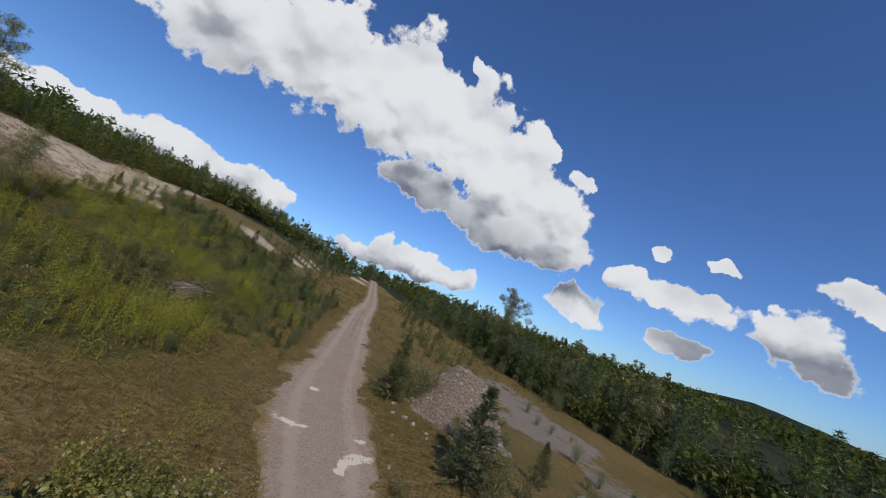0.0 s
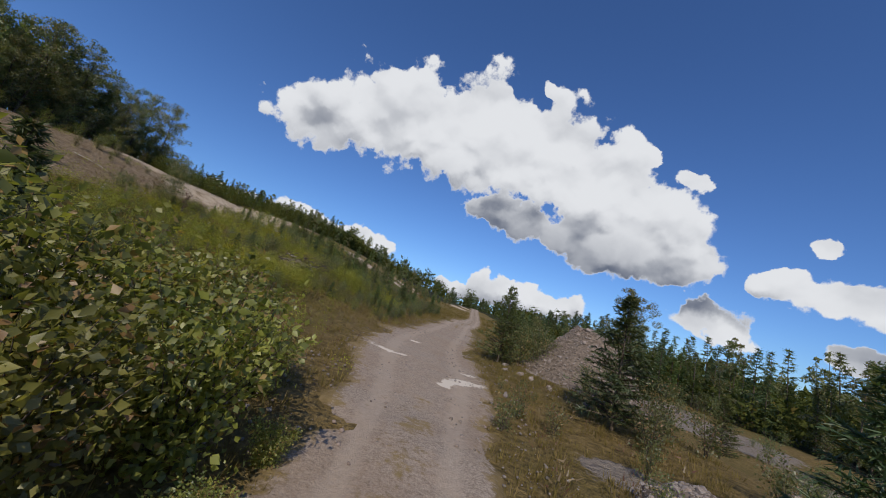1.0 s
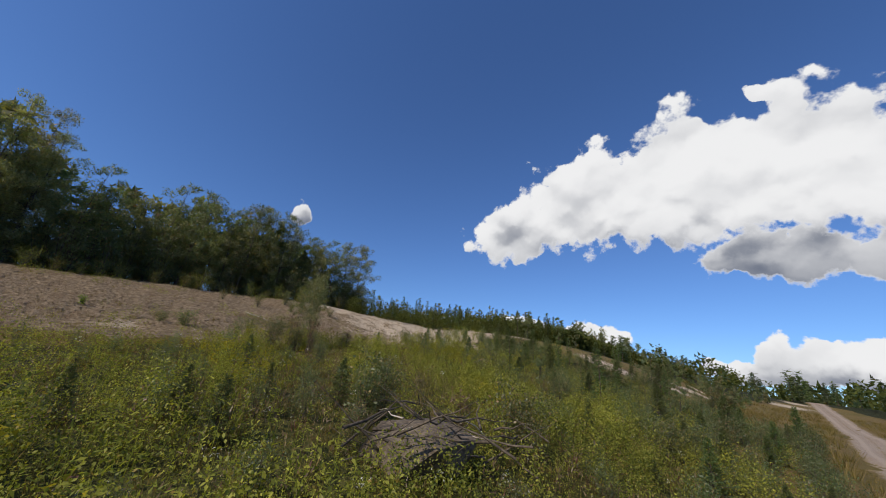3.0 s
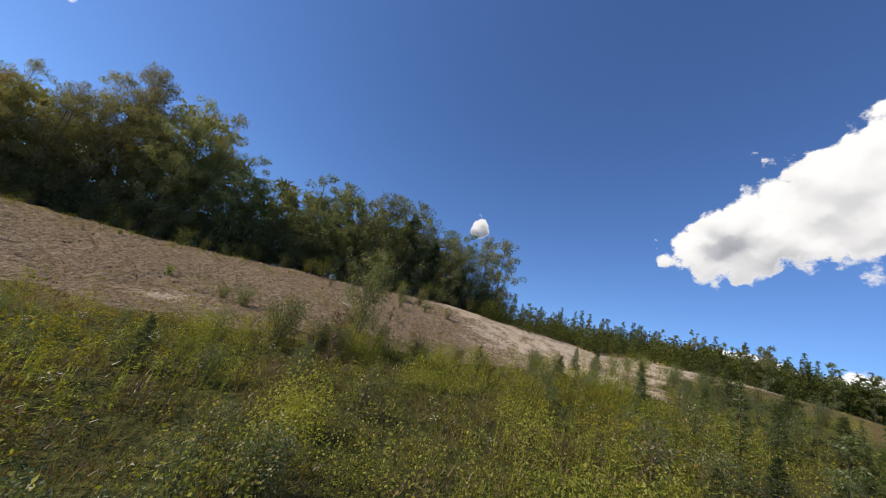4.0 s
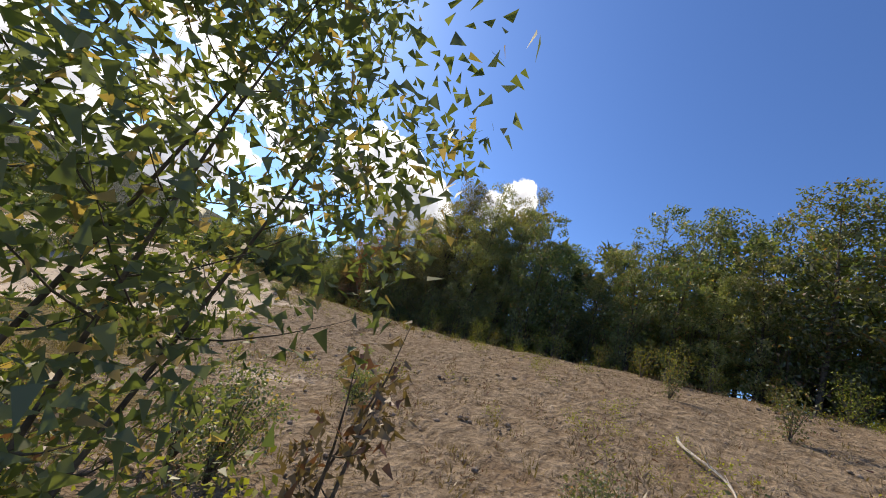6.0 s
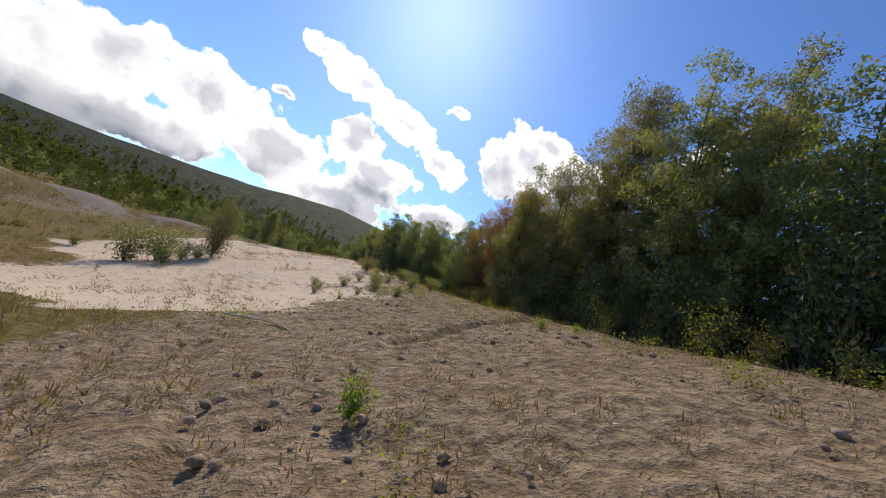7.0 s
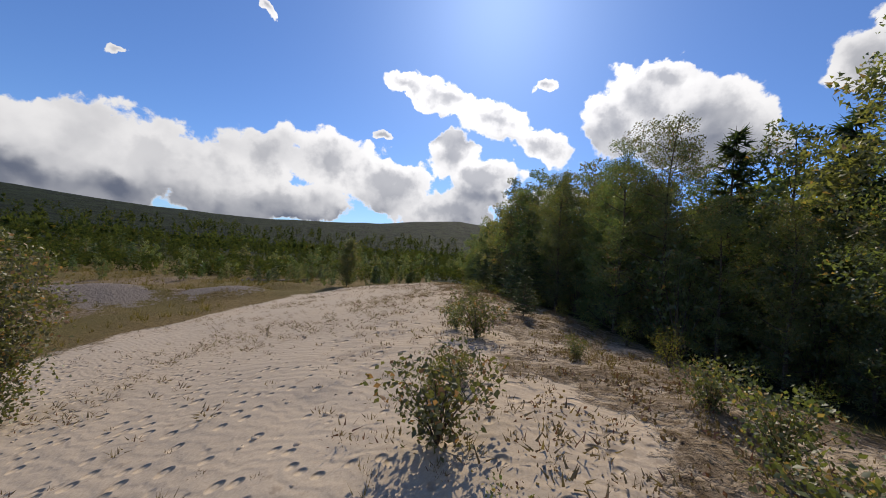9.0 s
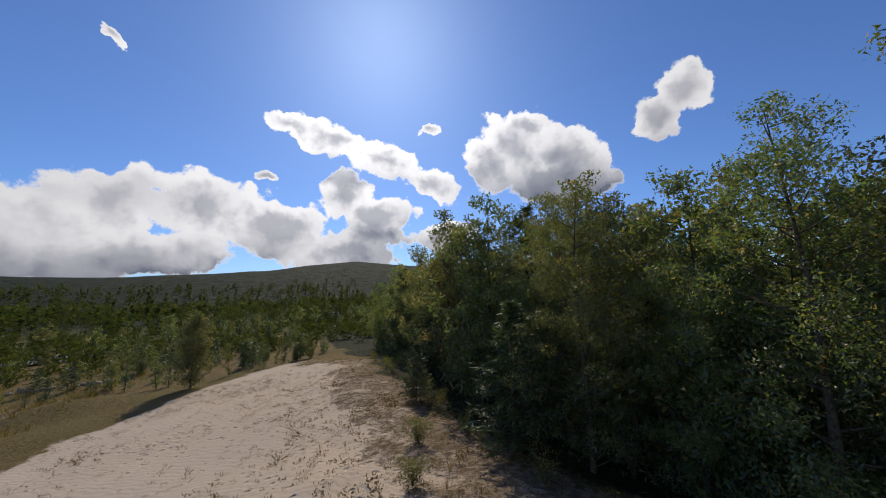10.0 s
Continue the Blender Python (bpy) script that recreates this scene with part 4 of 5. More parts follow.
def far_trees():
    """Trees further off: the pit's east side, the hill to the north and the plain to the south."""
    rng = np.random.RandomState(9)
    spruce = conifer("spruce_tree", 31, 8, 1.5, 24, 8, 13, NEEDLES, "dark green spruce in the forest edge beyond the pit", droop=.16, group="forest beyond the pit", size=.066, rods=False)
    larch = conifer("larch_tree", 32, 8, 1.4, 24, 8, 13, NEEDLES_SOFT, "soft green larch in the forest edge beyond the pit", .12, "forest beyond the pit", .1, size=.066, rods=False)
    birch = broadleaf("birch_tree", 33, 8, 2.0, .04, 2000, .15, LEAF_BIRCH, BARK_DARK, "rounded green birch in the forest edge beyond the pit", group="forest beyond the pit", lobes=11, sides=4)
    aspen = broadleaf("aspen_tree", 34, 8, 1.8, .04, 2000, .15, LEAF_POPLAR, BARK_DARK, "olive-green aspen in the forest edge beyond the pit", group="forest beyond the pit", lobes=11, stems=2, sides=4)
    small = {spruce.name: conifer("spruce_tree", 36, 8, 1.8, 15, 7, 4, NEEDLES, "far dark green spruce over the plain", group="trees over the plain", size=.2, rods=False),
             larch.name: conifer("larch_tree", 37, 8, 1.7, 15, 7, 4, NEEDLES_SOFT, "far soft green larch over the plain", .12, "trees over the plain", .1, size=.2, rods=False),
             birch.name: broadleaf("birch_tree", 38, 8, 2.0, .02, 800, .32, LEAF_BIRCH, BARK_DARK, "far rounded green birch over the plain", group="trees over the plain", lobes=14, sides=4, puff=1.7),
             aspen.name: broadleaf("aspen_tree", 39, 8, 1.8, .02, 800, .32, LEAF_POPLAR, BARK_DARK, "far olive-green aspen over the plain", group="trees over the plain", lobes=14, stems=2, sides=4, puff=1.7)}
    begun = set()

    def put(ob, x, y, size):
        ob = small[ob.name] if y < -50 or y > 110 else ob
        if ob.name in begun:
            again(ob, x, y, rng.uniform(0, 360), size)
        else:
            begun.add(ob.name)
            place(ob, x, y, 0, size)

    # east side
    for row in range(4):
        y = -12.0
        while y < 118:
            x = np.interp(y, [-12, 20, 50, 80, 118], [44, 46, 47, 46, 50]) + row * 4.2 + rng.uniform(-1.6, 1.6)
            put([spruce, larch, birch, spruce, spruce, larch, spruce, larch, spruce, aspen, larch, spruce][rng.randint(12)], x, y, rng.uniform(.85, 1.25) * (1 + .08 * row))
            y += rng.uniform(2.6, 5.4)
    place(broadleaf("poplar_tree", 35, 17, 4.2, .12, 14000, .17, LEAF_POPLAR, BARK, "big rounded poplar standing above the forest edge", lobes=34), 51.5, 70.5)
    # hill to the north
    for _ in range(200):
        y = rng.uniform(52, 200)
        low = np.interp(y, [50, 66, 110, 190], [-29, -17, -8, 14])
        x = low - abs(rng.normal()) * (12 + .12 * y) + rng.uniform(-1, 3)
        size = rng.uniform(.5, .95) * np.interp(y, [50, 66, 100, 200], [.45, .62, .9, 1.1])
        put([larch, spruce, birch, aspen, larch][rng.randint(5)], x, y, size)
    for _ in range(130):
        y = rng.uniform(50, 108)
        x = np.interp(y, [50, 66, 110], [-31, -19, -10]) - rng.uniform(0, 1) ** 1.6 * 26
        put([larch, spruce, larch, spruce, birch, larch][rng.randint(6)], x, y, rng.uniform(.3, .62) * np.interp(y, [50, 80, 108], [.62, .95, 1.15]))
    # young growth on the slope between the bank and the track
    for _ in range(75):
        y = rng.uniform(40, 150)
        x = np.interp(y, [40, 66, 110, 150], [3, 8, 15, 27]) - rng.uniform(1, 13)
        put([larch, birch, larch, aspen][rng.randint(4)], x, y, rng.uniform(.22, .5))
    # beyond the end of the track
    for _ in range(60):
        x, y = rng.uniform(22, 110), rng.uniform(185, 240)
        put([spruce, larch, spruce][rng.randint(3)], x, y, rng.uniform(.8, 1.3))
    for _ in range(40):
        y = rng.uniform(84, 180)
        put([spruce, larch, birch][rng.randint(3)], np.interp(y, [84, 180], [38, 62]) + rng.uniform(0, 20), y, rng.uniform(.7, 1.1))
    # plain to the south
    for _ in range(150):
        y = -rng.uniform(58, 190)
        x = rng.uniform(-70, 130) if rng.uniform() < .6 else rng.uniform(-60, 10)
        put([birch, aspen, larch, spruce, birch][rng.randint(5)], x, y, rng.uniform(.35, .8) * np.interp(-y, [58, 120], [.75, 1.2]))
    for _ in range(90):
        x, y = rng.uniform(-34, 60), -rng.uniform(52, 92)
        put([birch, aspen, larch][rng.randint(3)], x, y, rng.uniform(.18, .42))
    for _ in range(95):
        x, y = rng.uniform(-37, -6), -rng.uniform(46, 78)
        put([birch, aspen, larch, spruce][rng.randint(4)], x, y, rng.uniform(.16, .42))
    for _ in range(60):
        y = rng.uniform(45, 120)
        put([larch, birch, spruce][rng.randint(3)], np.interp(y, [45, 120], [19, 40]) + rng.uniform(0, 14), y, rng.uniform(.2, .55))
    for _ in range(50):
        x, y = rng.uniform(30, 110), rng.uniform(-60, -25)
        put([birch, aspen, larch][rng.randint(3)], x, y, rng.uniform(.5, 1))


def distant_woods():
    """Woods that cover the plain and the hills, too far to count."""
    rng = np.random.RandomState(17)
    lump = shell(rng, 28, (0, 0, .55), (.42, .42, .5), .5)
    lump = leaves(rng, lump, .25, .3, 1.2)
    cone_at = np.array([[0, 0, .1 + .1 * k] for k in range(9) for _ in range(3)]) + rng.normal(size=(27, 3)) * np.array([.16, .16, .03]) * np.repeat(np.linspace(1, .15, 9), 3)[:, None]
    cone = leaves(rng, cone_at, .24, .4, 1.3)
    fine = leaves(rng, shell(rng, 120, (0, 0, .5), (.45, .45, .5), .4), .1, .3, 1.3)
    middling = leaves(rng, shell(rng, 60, (0, 0, .5), (.45, .45, .5), .4), .15, .3, 1.3)
    pieces = []
    for tmpl, n, near, depth, power in ((fine, 620, 150, 170, 1.0), (lump, 2500, 300, 800, 1.3), (cone, 2000, 240, 850, 1.3)):
        r = near + depth * rng.uniform(0, 1, n) ** power
        a = np.radians(rng.uniform(0, 360, n))
        x, y = -np.sin(a) * r, np.cos(a) * r
        keep = off_line(x, y, TRACK) > 12
        x, y = x[keep], y[keep]
        size = rng.uniform(5, 10, len(x)) * (1 + np.hypot(x, y) / 1200)
        pieces.append(scatter(tmpl, x, y, ground(x, y) - .4, rng.uniform(0, 6.28, len(x)), size))
    n = 1500
    x, y = rng.uniform(-75, 170, n), -68 - 120 * rng.uniform(0, 1, n) ** 1.2
    pieces.append(scatter(middling, x, y, ground(x, y) - .3, rng.uniform(0, 6.28, n), rng.uniform(1.4, 4.2, n)))
    # thicket that fills the hillside to the north and the forest to the east
    close = leaves(rng, shell(rng, 220, (0, 0, .5), (.45, .45, .55), .4), .06, .3, 1.4)
    n = 650
    y = rng.uniform(48, 105, n)
    x = np.interp(y, [48, 66, 110], [-31, -18, -9]) - 30 * rng.uniform(0, 1, n) ** 2
    pieces.append(scatter(close, x, y, ground(x, y) - .3, rng.uniform(0, 6.28, n), rng.uniform(.8, 3.4, n) * np.interp(y, [48, 80], [.7, 1.1])))
    n = 900
    y = rng.uniform(90, 200, n)
    x = np.interp(y, [48, 66, 110, 190], [-31, -18, -9, 13]) - 60 * rng.uniform(0, 1, n) ** 2
    pieces.append(scatter(middling, x, y, ground(x, y) - .3, rng.uniform(0, 6.28, n), rng.uniform(1.6, 4.5, n) * np.interp(y, [48, 80], [.6, 1])))
    n = 380
    x, y = rng.uniform(45, 62, n), rng.uniform(-14, 180, n)
    x = x + np.interp(y, [80, 180], [0, 14])
    pieces.append(scatter(fine, x, y, ground(x, y) - .3, rng.uniform(0, 6.28, n), rng.uniform(2, 6, n)))
    v, f = join(pieces)
    whole("distant_woods", mesh("distant_woods", v, f), WOODS_FAR, "distant mixed forest over plain and hills", "forest", "stuff")


wood_along()
far_trees()
distant_woods()


# ---- young trees and shrubs that stand singly ----
def young_growth():
    larch = conifer("larch_sapling", 41, 4, 1.15, 30, 11, 30, NEEDLES_SOFT, "young soft-green larch standing in rough grass", .1, "saplings about the pit", .08, .036)
    spruce = conifer("spruce_sapling", 42, 4, 1.35, 26, 11, 30, NEEDLES, "young bluish-green spruce with branches to the ground", .16, "saplings about the pit", 0, .042)
    birch = bush("birch_sapling", 43, 2.2, .95, 12, 600, .075, LEAF_DUNE, BARK_DARK, "young green birch bush in rough grass", "saplings about the pit")
    leafy = bush("birch_sapling", 53, 3.2, 1.25, 14, 2600, .06, LEAF_DUNE, BARK_DARK, "tall green birch bush in rough grass", "saplings about the pit")
    willow = bush("willow_bush", 44, 2.2, 1.5, 18, 1300, .08, LEAF_DUNE, BARK_DARK, "pale green willow bush", "saplings about the pit")
    russet = broadleaf("cherry_sapling", 45, 2.2, .55, .25, 420, .06, LEAF_DRY, BARK_DARK, "thin sapling with brownish leaves", "shrub", 3, 14, "saplings about the pit")
    thicket = bush("alder_sapling", 50, 2.2, .95, 9, 1100, .058, LEAF_BIRCH, BARK_DARK, "bushy green alder sapling among tall weeds", "saplings about the pit", kite=False)
    tussock = bush("broom_tuft", 52, .6, .32, 14, 500, .035, LEAF_VIVID, BARK_DARK, "vivid green tuft of broom on bare soil", "tufts on the bare slope", .05, .13)
    rng = np.random.RandomState(3)
    begun = set()

    def put(ob, base, x, y, h):
        if ob.name in begun:
            return again(ob, x, y, rng.uniform(0, 360), h / base, 0.03, rng.uniform(.92, 1.08))
        begun.add(ob.name)
        return place(ob, x, y, rng.uniform(0, 360), h / base, 0.03)

    for x, y, h in ((-25.7, 24.5, .55), (-27.7, 13.3, .36), (-29.9, 13.7, .3), (-32.1, 20.4, .4), (-33.2, 20.7, .36), (-27.9, 21.6, .22)):
        put(tussock, .6, x, y, h)
    # beside the stone heap and along the pit's edge
    for x, y, h in ((9.1, 20.9, 4.2), (12.6, 16.0, 2.6), (16.5, 15.0, 2.4), (1.4, 31.4, 1.5), (-9.3, 51.2, 2.6), (-4.2, 53.4, 3.0), (-7.4, 50, 2.2), (1, 62, 2.6), (3.5, 45, 2.6),
                    (8.0, 52, 2.6), (.3, 38.5, 2.2), (-5.8, 43.5, 1.8), (-2, 47, 2.8), (-12.5, 53, 2.4), (.5, 56, 3.2), (4.6, 48.5, 2.0), (-3, 41, 1.7), (-8.5, 46.5, 2.0), (5.5, 57, 2.4), (-15, 57, 2.2)):
        put(larch, 4, x, y, h)
    for x, y, h in ((10.5, 12.9, 4.3), (9.9, 6.3, 3.3), (14.6, 4.2, 3.8), (18.5, 7.5, 3.4), (22, 3, 4.2), (-6.2, 38.2, 1.6), (20.5, 12.5, 2.8), (25, 8, 4.5), (-.6, 22.6, 1.0), (-11.6, 42.6, 1.5), (-2.2, 7.3, 2.9)):
        put(spruce, 4, x, y, h)
    for x, y, h in ((9.6, 20.8, 1.5), (6.1, 10.2, .9), (10.4, 11.2, 1.5), (6.9, 11.4, 1.1), (7.6, 10.8, .9), (-5.8, 25.4, 1.7), (-2.8, 27.2, 1.6), (-7.4, 35.6, 1.7), (-18.7, 29.2, 1.35),
                    (-9.8, 43.0, 1.6), (-16.9, 42.7, 1.0), (-13.1, 40.8, 1.0), (-20.4, 33.4, .8), (-16.7, 35.2, 1.0), (-21.3, 33.0, .9), (-21.8, 34.5, 1.1), (-1.4, 22.0, 1.0), (.2, 23.4, .8), (-12, 37.5, 1.0),
                    (9.0, 9.4, .9), (8.0, 7.8, .8), (12.2, 9.4, 1.4), (13.4, 12.5, 1.5), (17, 11, 1.6), (-26.6, 42.0, 1.1), (-27.6, 40.4, 1.0), (-4.8, 31.6, 1.2), (-10.5, 30.5, 1.1), (10.6, 23.4, 1.6),
                    (-27.4, 38.2, 1.2), (-28.3, 35.6, 1.3), (-29.4, 33.2, 1.0), (7.3, 14.3, .5)):
        put(birch, 2.2, x, y, h)
    for x, y, h in ((10.6, 21.7, 2.7), (11.4, 21.3, 3.0), (9.8, 22.2, 2.3), (11.3, 12.0, 2.3), (12.2, 17.4, 1.6), (-.2, 23.0, 1.2), (.9, 22.4, .9), (-1.3, 23.8, 1.2), (-2.4, 27.4, 1.7), (-5.6, 25.9, 1.7), (-4.7, 24.0, 1.0), (-8.0, 28.5, 1.2), (-12.6, 29.6, 1.1), (-15.4, 30.4, 1.5), (-6.9, 37.5, 1.6), (-3.6, 36.2, 1.8), (.6, 34.4, 1.6), (2.6, 38.2, 1.9), (-18.4, 33.6, 1.3)):
        put(leafy, 3.2, x, y, h)
    for _ in range(270):
        x, y = rng.uniform(-19, 5), rng.uniform(15, 58)
        if float(cover(np.array(x), np.array(y))["lush"]) > .45 and off_line(np.array(x), np.array(y), [(2.5, 10), (2.2, 15.5), (-2.5, 25.4), (-6.4, 31), (-9.4, 34), (-14.4, 34.4), (-20, 31.5)]) > 2.6:
            put(*((thicket, 2.2) if rng.uniform() < .88 else (larch, 4)), x, y, rng.uniform(.5, 1.3) * np.interp(y, [20, 45], [.85, 1.4]))
    # scrub between the meadow and the track
    for _ in range(150):
        y = rng.uniform(21, 58)
        x = np.interp(y, [21, 45, 58], [2.2, 7.0, 10.5]) - 13 * rng.uniform(0, 1) ** 1.5
        if off_line(np.array(x), np.array(y), [(2.9, 10), (1.8, 14.5), (-2.5, 25.4), (-6.4, 31)]) > 2.4 and off_line(np.array(x), np.array(y), TRACK) > 2.7:
            put(*((thicket, 2.2) if rng.uniform() < .8 else (larch, 4)), x, y, rng.uniform(.6, 1.5) * np.interp(y, [21, 35, 58], [.75, 1.1, 1.5]))
    for _ in range(46):
        y = rng.uniform(2, 60)
        x = np.interp(y, [2, 40, 60], [16, 24, 30]) + rng.uniform(-5, 12)
        put(*((thicket, 2.2) if rng.uniform() < .95 else (larch, 4)), x, y, rng.uniform(.8, 2.2))
    # leggy sapling on the slope, and thin ones near it
    tall = broadleaf("poplar_sapling", 46, 4.4, 1.15, .26, 8500, .046, LEAF_DUNE, BARK_DARK, "leggy young poplar with several grey stems and a leafy crown", "tree", 4, 60, puff=1.2, girth=.5)
    place(tall, -16.6, 31.9, 40, 1.0, 0.05, (0, -7))
    for x, y, h in ((-14.6, 30.7, 1.9), (-18.1, 32.3, 2.0), (-16.9, 31.0, 1.6), (-15.6, 34.2, 1.2), (-3.4, 25.9, 1.3), (-24.6, 36.6, 1.0)):
        put(russet, 2.2, x, y, h)
    for x, y, h in ((-15.6, 29.2, 2.2), (-14.9, 31.0, 1.3), (-16.1, 31.1, 1.3), (-18.8, 29.9, 1.6), (-16.6, 34.7, .8), (-17.1, 37.2, 1.1), (-16.9, 38.6, .9), (-17.9, 43.2, 1.3), (-16.7, 43.4, 1.2), (-20.9, 33.2, 1.1), (-20.7, 34.8, 1.0), (-28.8, 40.4, 1.6), (-29.6, 39.0, 1.8)):
        put(leafy, 3.2, x, y, h)
    # on the dune
    clump = bush("poplar_clump", 47, 5.2, 1.55, 14, 6200, .08, LEAF_DUNE, BARK, "clump of young poplars rooted in the sand", "", .06, .085, "tree")
    place(clump, -21.0, -5.4, 10)
    for x, y, h in ((-18.5, -1.3, 3.0), (-17.3, .4, 2.7), (-19.6, -2.6, 1.8), (-19.2, .4, 1.6), (-20.3, -4.0, 1.4), (-13.0, -5.3, 1.0), (-31.9, .6, 1.45), (-33.35, -4.3, 1.5), (-33.0, -5.3, 1.0), (-33.85, 3.4, 1.15), (-34.4, 2.7, 1.0),
                    (-30.1, 13.4, .7), (-30.0, 10.2, .85), (-29.7, 11.2, .6), (-27.4, 9.4, .5), (-27.0, 11.1, .55), (-28.6, 12.4, .45), (-32.4, -1.2, .8), (-37.6, 8.6, 1.0), (-37.2, 11.4, .9), (-36.9, 14.0, .8), (-32.7, 8.2, 1.05), (-30.6, 7.6, .7), (-29.9, 7.0, .6), (-27.3, 8.0, .6), (-35.2, 1.6, 1.0), (-35.6, .4, .9), (-35.3, -2.7, .6), (-32.0, -1.0, .6), (-34.9, -13.6, .8), (-31.2, 8.4, .8),
                    (-32.2, 2.4, .7), (-28.6, 9.2, .8), (-30.2, 9.0, 1.0), (-33.4, 9.6, 1.0), (-31.8, 10.6, .8), (-35.8, -16, .9), (-36.2, 4.6, 1.2), (-22.3, 28.1, 1.1), (-22.9, 27.2, .8)):
        put(willow, 2.2, x, y, h)
    for x, y, h in ((-26.3, -.3, .55), (-25.5, 2.0, .45), (-26.6, .5, .4), (-26.0, -10.4, .6), (-32.7, 3.2, .7), (-31.9, 6.6, .4), (-30.5, 5.2, .35), (-29.1, 4.1, .3), (-17.6, 5.0, .6), (-30.2, 2.0, .35)):
        put(russet, 2.2, x, y, h)
    put(spruce, 4, -36.1, -8.4, 1.8)
    put(spruce, 4, -37.4, -21.0, 2.4)
    put(spruce, 4, -38.3, -14.6, 4.6)
    # lone tree on the pit floor
    place(broadleaf("oak_tree", 48, 6.2, 1.5, .03, 9000, .11, LEAF_DUNE, BARK_DARK, "narrow grey-green tree standing alone at the foot of the dune", lobes=60, puff=1.5), -24.0, -42.4)
    # tall leafy bushes hard by the track
    big = bush("alder_bush", 49, 2.6, 1.5, 26, 4600, .07, LEAF_ALDER, BARK_DARK, "dense alder bush with glossy yellow-green leaves beside the track", "bushes hard by the track", .04, .10)
    place(big, 1.4, 6.0, 0, .82)
    for x, y, turn, size in ((1.0, 4.7, 130, .74), (.7, 7.7, 250, .92), (-.5, 4.4, 60, 1.05), (-.3, 6.2, 200, 1.0), (-1.8, 6.0, 310, 1.05), (1.3, 8.4, 90, .5), (-.7, 8.8, 170, .8), (2.1, 5.2, 40, .24), (2.2, 6.6, 220, .24), (-2.6, 4.2, 20, .9), (-3.2, 7.4, 80, .8)):
        again(big, x, y, turn, size)
    # strip of alders at the foot of the forest
    for _ in range(55):
        y = rng.uniform(-10, 112)
        put(thicket, 2.2, np.interp(y, [-12, 20, 50, 80, 118], [42, 43.5, 44.5, 43, 47]) + rng.uniform(-2.5, 1.0), y, rng.uniform(1.4, 3.2))


# ---- stones, dead wood ----
def stone_shapes(count):
    made = []
    rng = np.random.RandomState(23)
    for k in range(count):
        bm = bmesh.new()
        bmesh.ops.create_icosphere(bm, subdivisions=1, radius=1.0)
        flat = rng.uniform(.6, .9)
        for v in bm.verts:
            v.co *= 1 + .17 * rng.normal()
            v.co.z *= flat
        me = bpy.data.meshes.new("stone")
        bm.to_mesh(me)
        bm.free()
        me.materials.append(STONE)
        made.append(me)
    return made


STONES = stone_shapes(5)


def heap(name, cx, cy, rx, ry, high, stones, big, label, seed):
    """A tipped heap: rough mound with separate stones lying on its skin."""
    rng = np.random.RandomState(seed)
    rings, spokes = 22, 44
    r = np.linspace(0, 1.15, rings)[:, None]
    a = np.linspace(0, 2 * np.pi, spokes, endpoint=False)[None]
    ragged = 1 + .12 * np.sin(a * 3 + seed) + .07 * np.sin(a * 7 + 2 * seed)

    def skin(x, y):
        u = np.hypot((x - cx) / rx, (y - cy) / ry)
        form = np.clip(1.04 - u, -.3, .72)
        return ground(x, y) + high * form * 1.3 + .3 * noise2(x, y, 1.3) + .2 * noise2(x, y, .6) + .12 * noise2(x, y, .35)

    x, y = cx + rx * r * ragged * np.cos(a), cy + ry * r * ragged * np.sin(a)
    z = skin(x, y)
    v = np.stack([x, y, z], -1).reshape(-1, 3)
    i, j = np.meshgrid(np.arange(rings - 1), np.arange(spokes), indexing="ij")
    k = (j + 1) % spokes
    q = np.stack([i * spokes + j, (i + 1) * spokes + j, (i + 1) * spokes + k, i * spokes + k], -1).reshape(-1, 4)
    thing = empty(name)
    part("mound", smooth(mesh("mound", v, q)), GRAVEL, thing)
    tagged(thing, label, "stone heap")

    def strewn(n, a, b):
        u, w = rng.uniform(.03, 1.2, n) ** .7, rng.uniform(0, 2 * np.pi, n)
        px, py = cx + rx * u * np.cos(w), cy + ry * u * np.sin(w)
        return px, py, np.maximum(skin(px, py), ground(px, py)), a + (b - a) * rng.uniform(0, 1, n) ** 2.2

    for px, py, pz, s in zip(*strewn(stones, big * .22, big)):
        ob = new("stone", STONES[rng.randint(len(STONES))])
        ob.parent = thing
        ob.matrix_basis = pose(px, py, pz + s * .12, rng.uniform(-25, 25), rng.uniform(-25, 25), rng.uniform(0, 360)) @ Matrix.Diagonal((s, s * rng.uniform(.6, 1), s, 1))
    rough = STONES[0]
    pts = np.empty(len(rough.vertices) * 3)
    rough.vertices.foreach_get("co", pts)
    tri = np.array([p.vertices[:] for p in rough.polygons])
    px, py, pz, s = strewn(stones * 16, big * .12, big * .5)
    v, f = scatter((pts.reshape(-1, 3), tri), px, py, pz, rng.uniform(0, 6.28, len(px)), s)
    tagged(part("rubble", mesh("rubble", v, f), STONE, thing), kind="stuff")


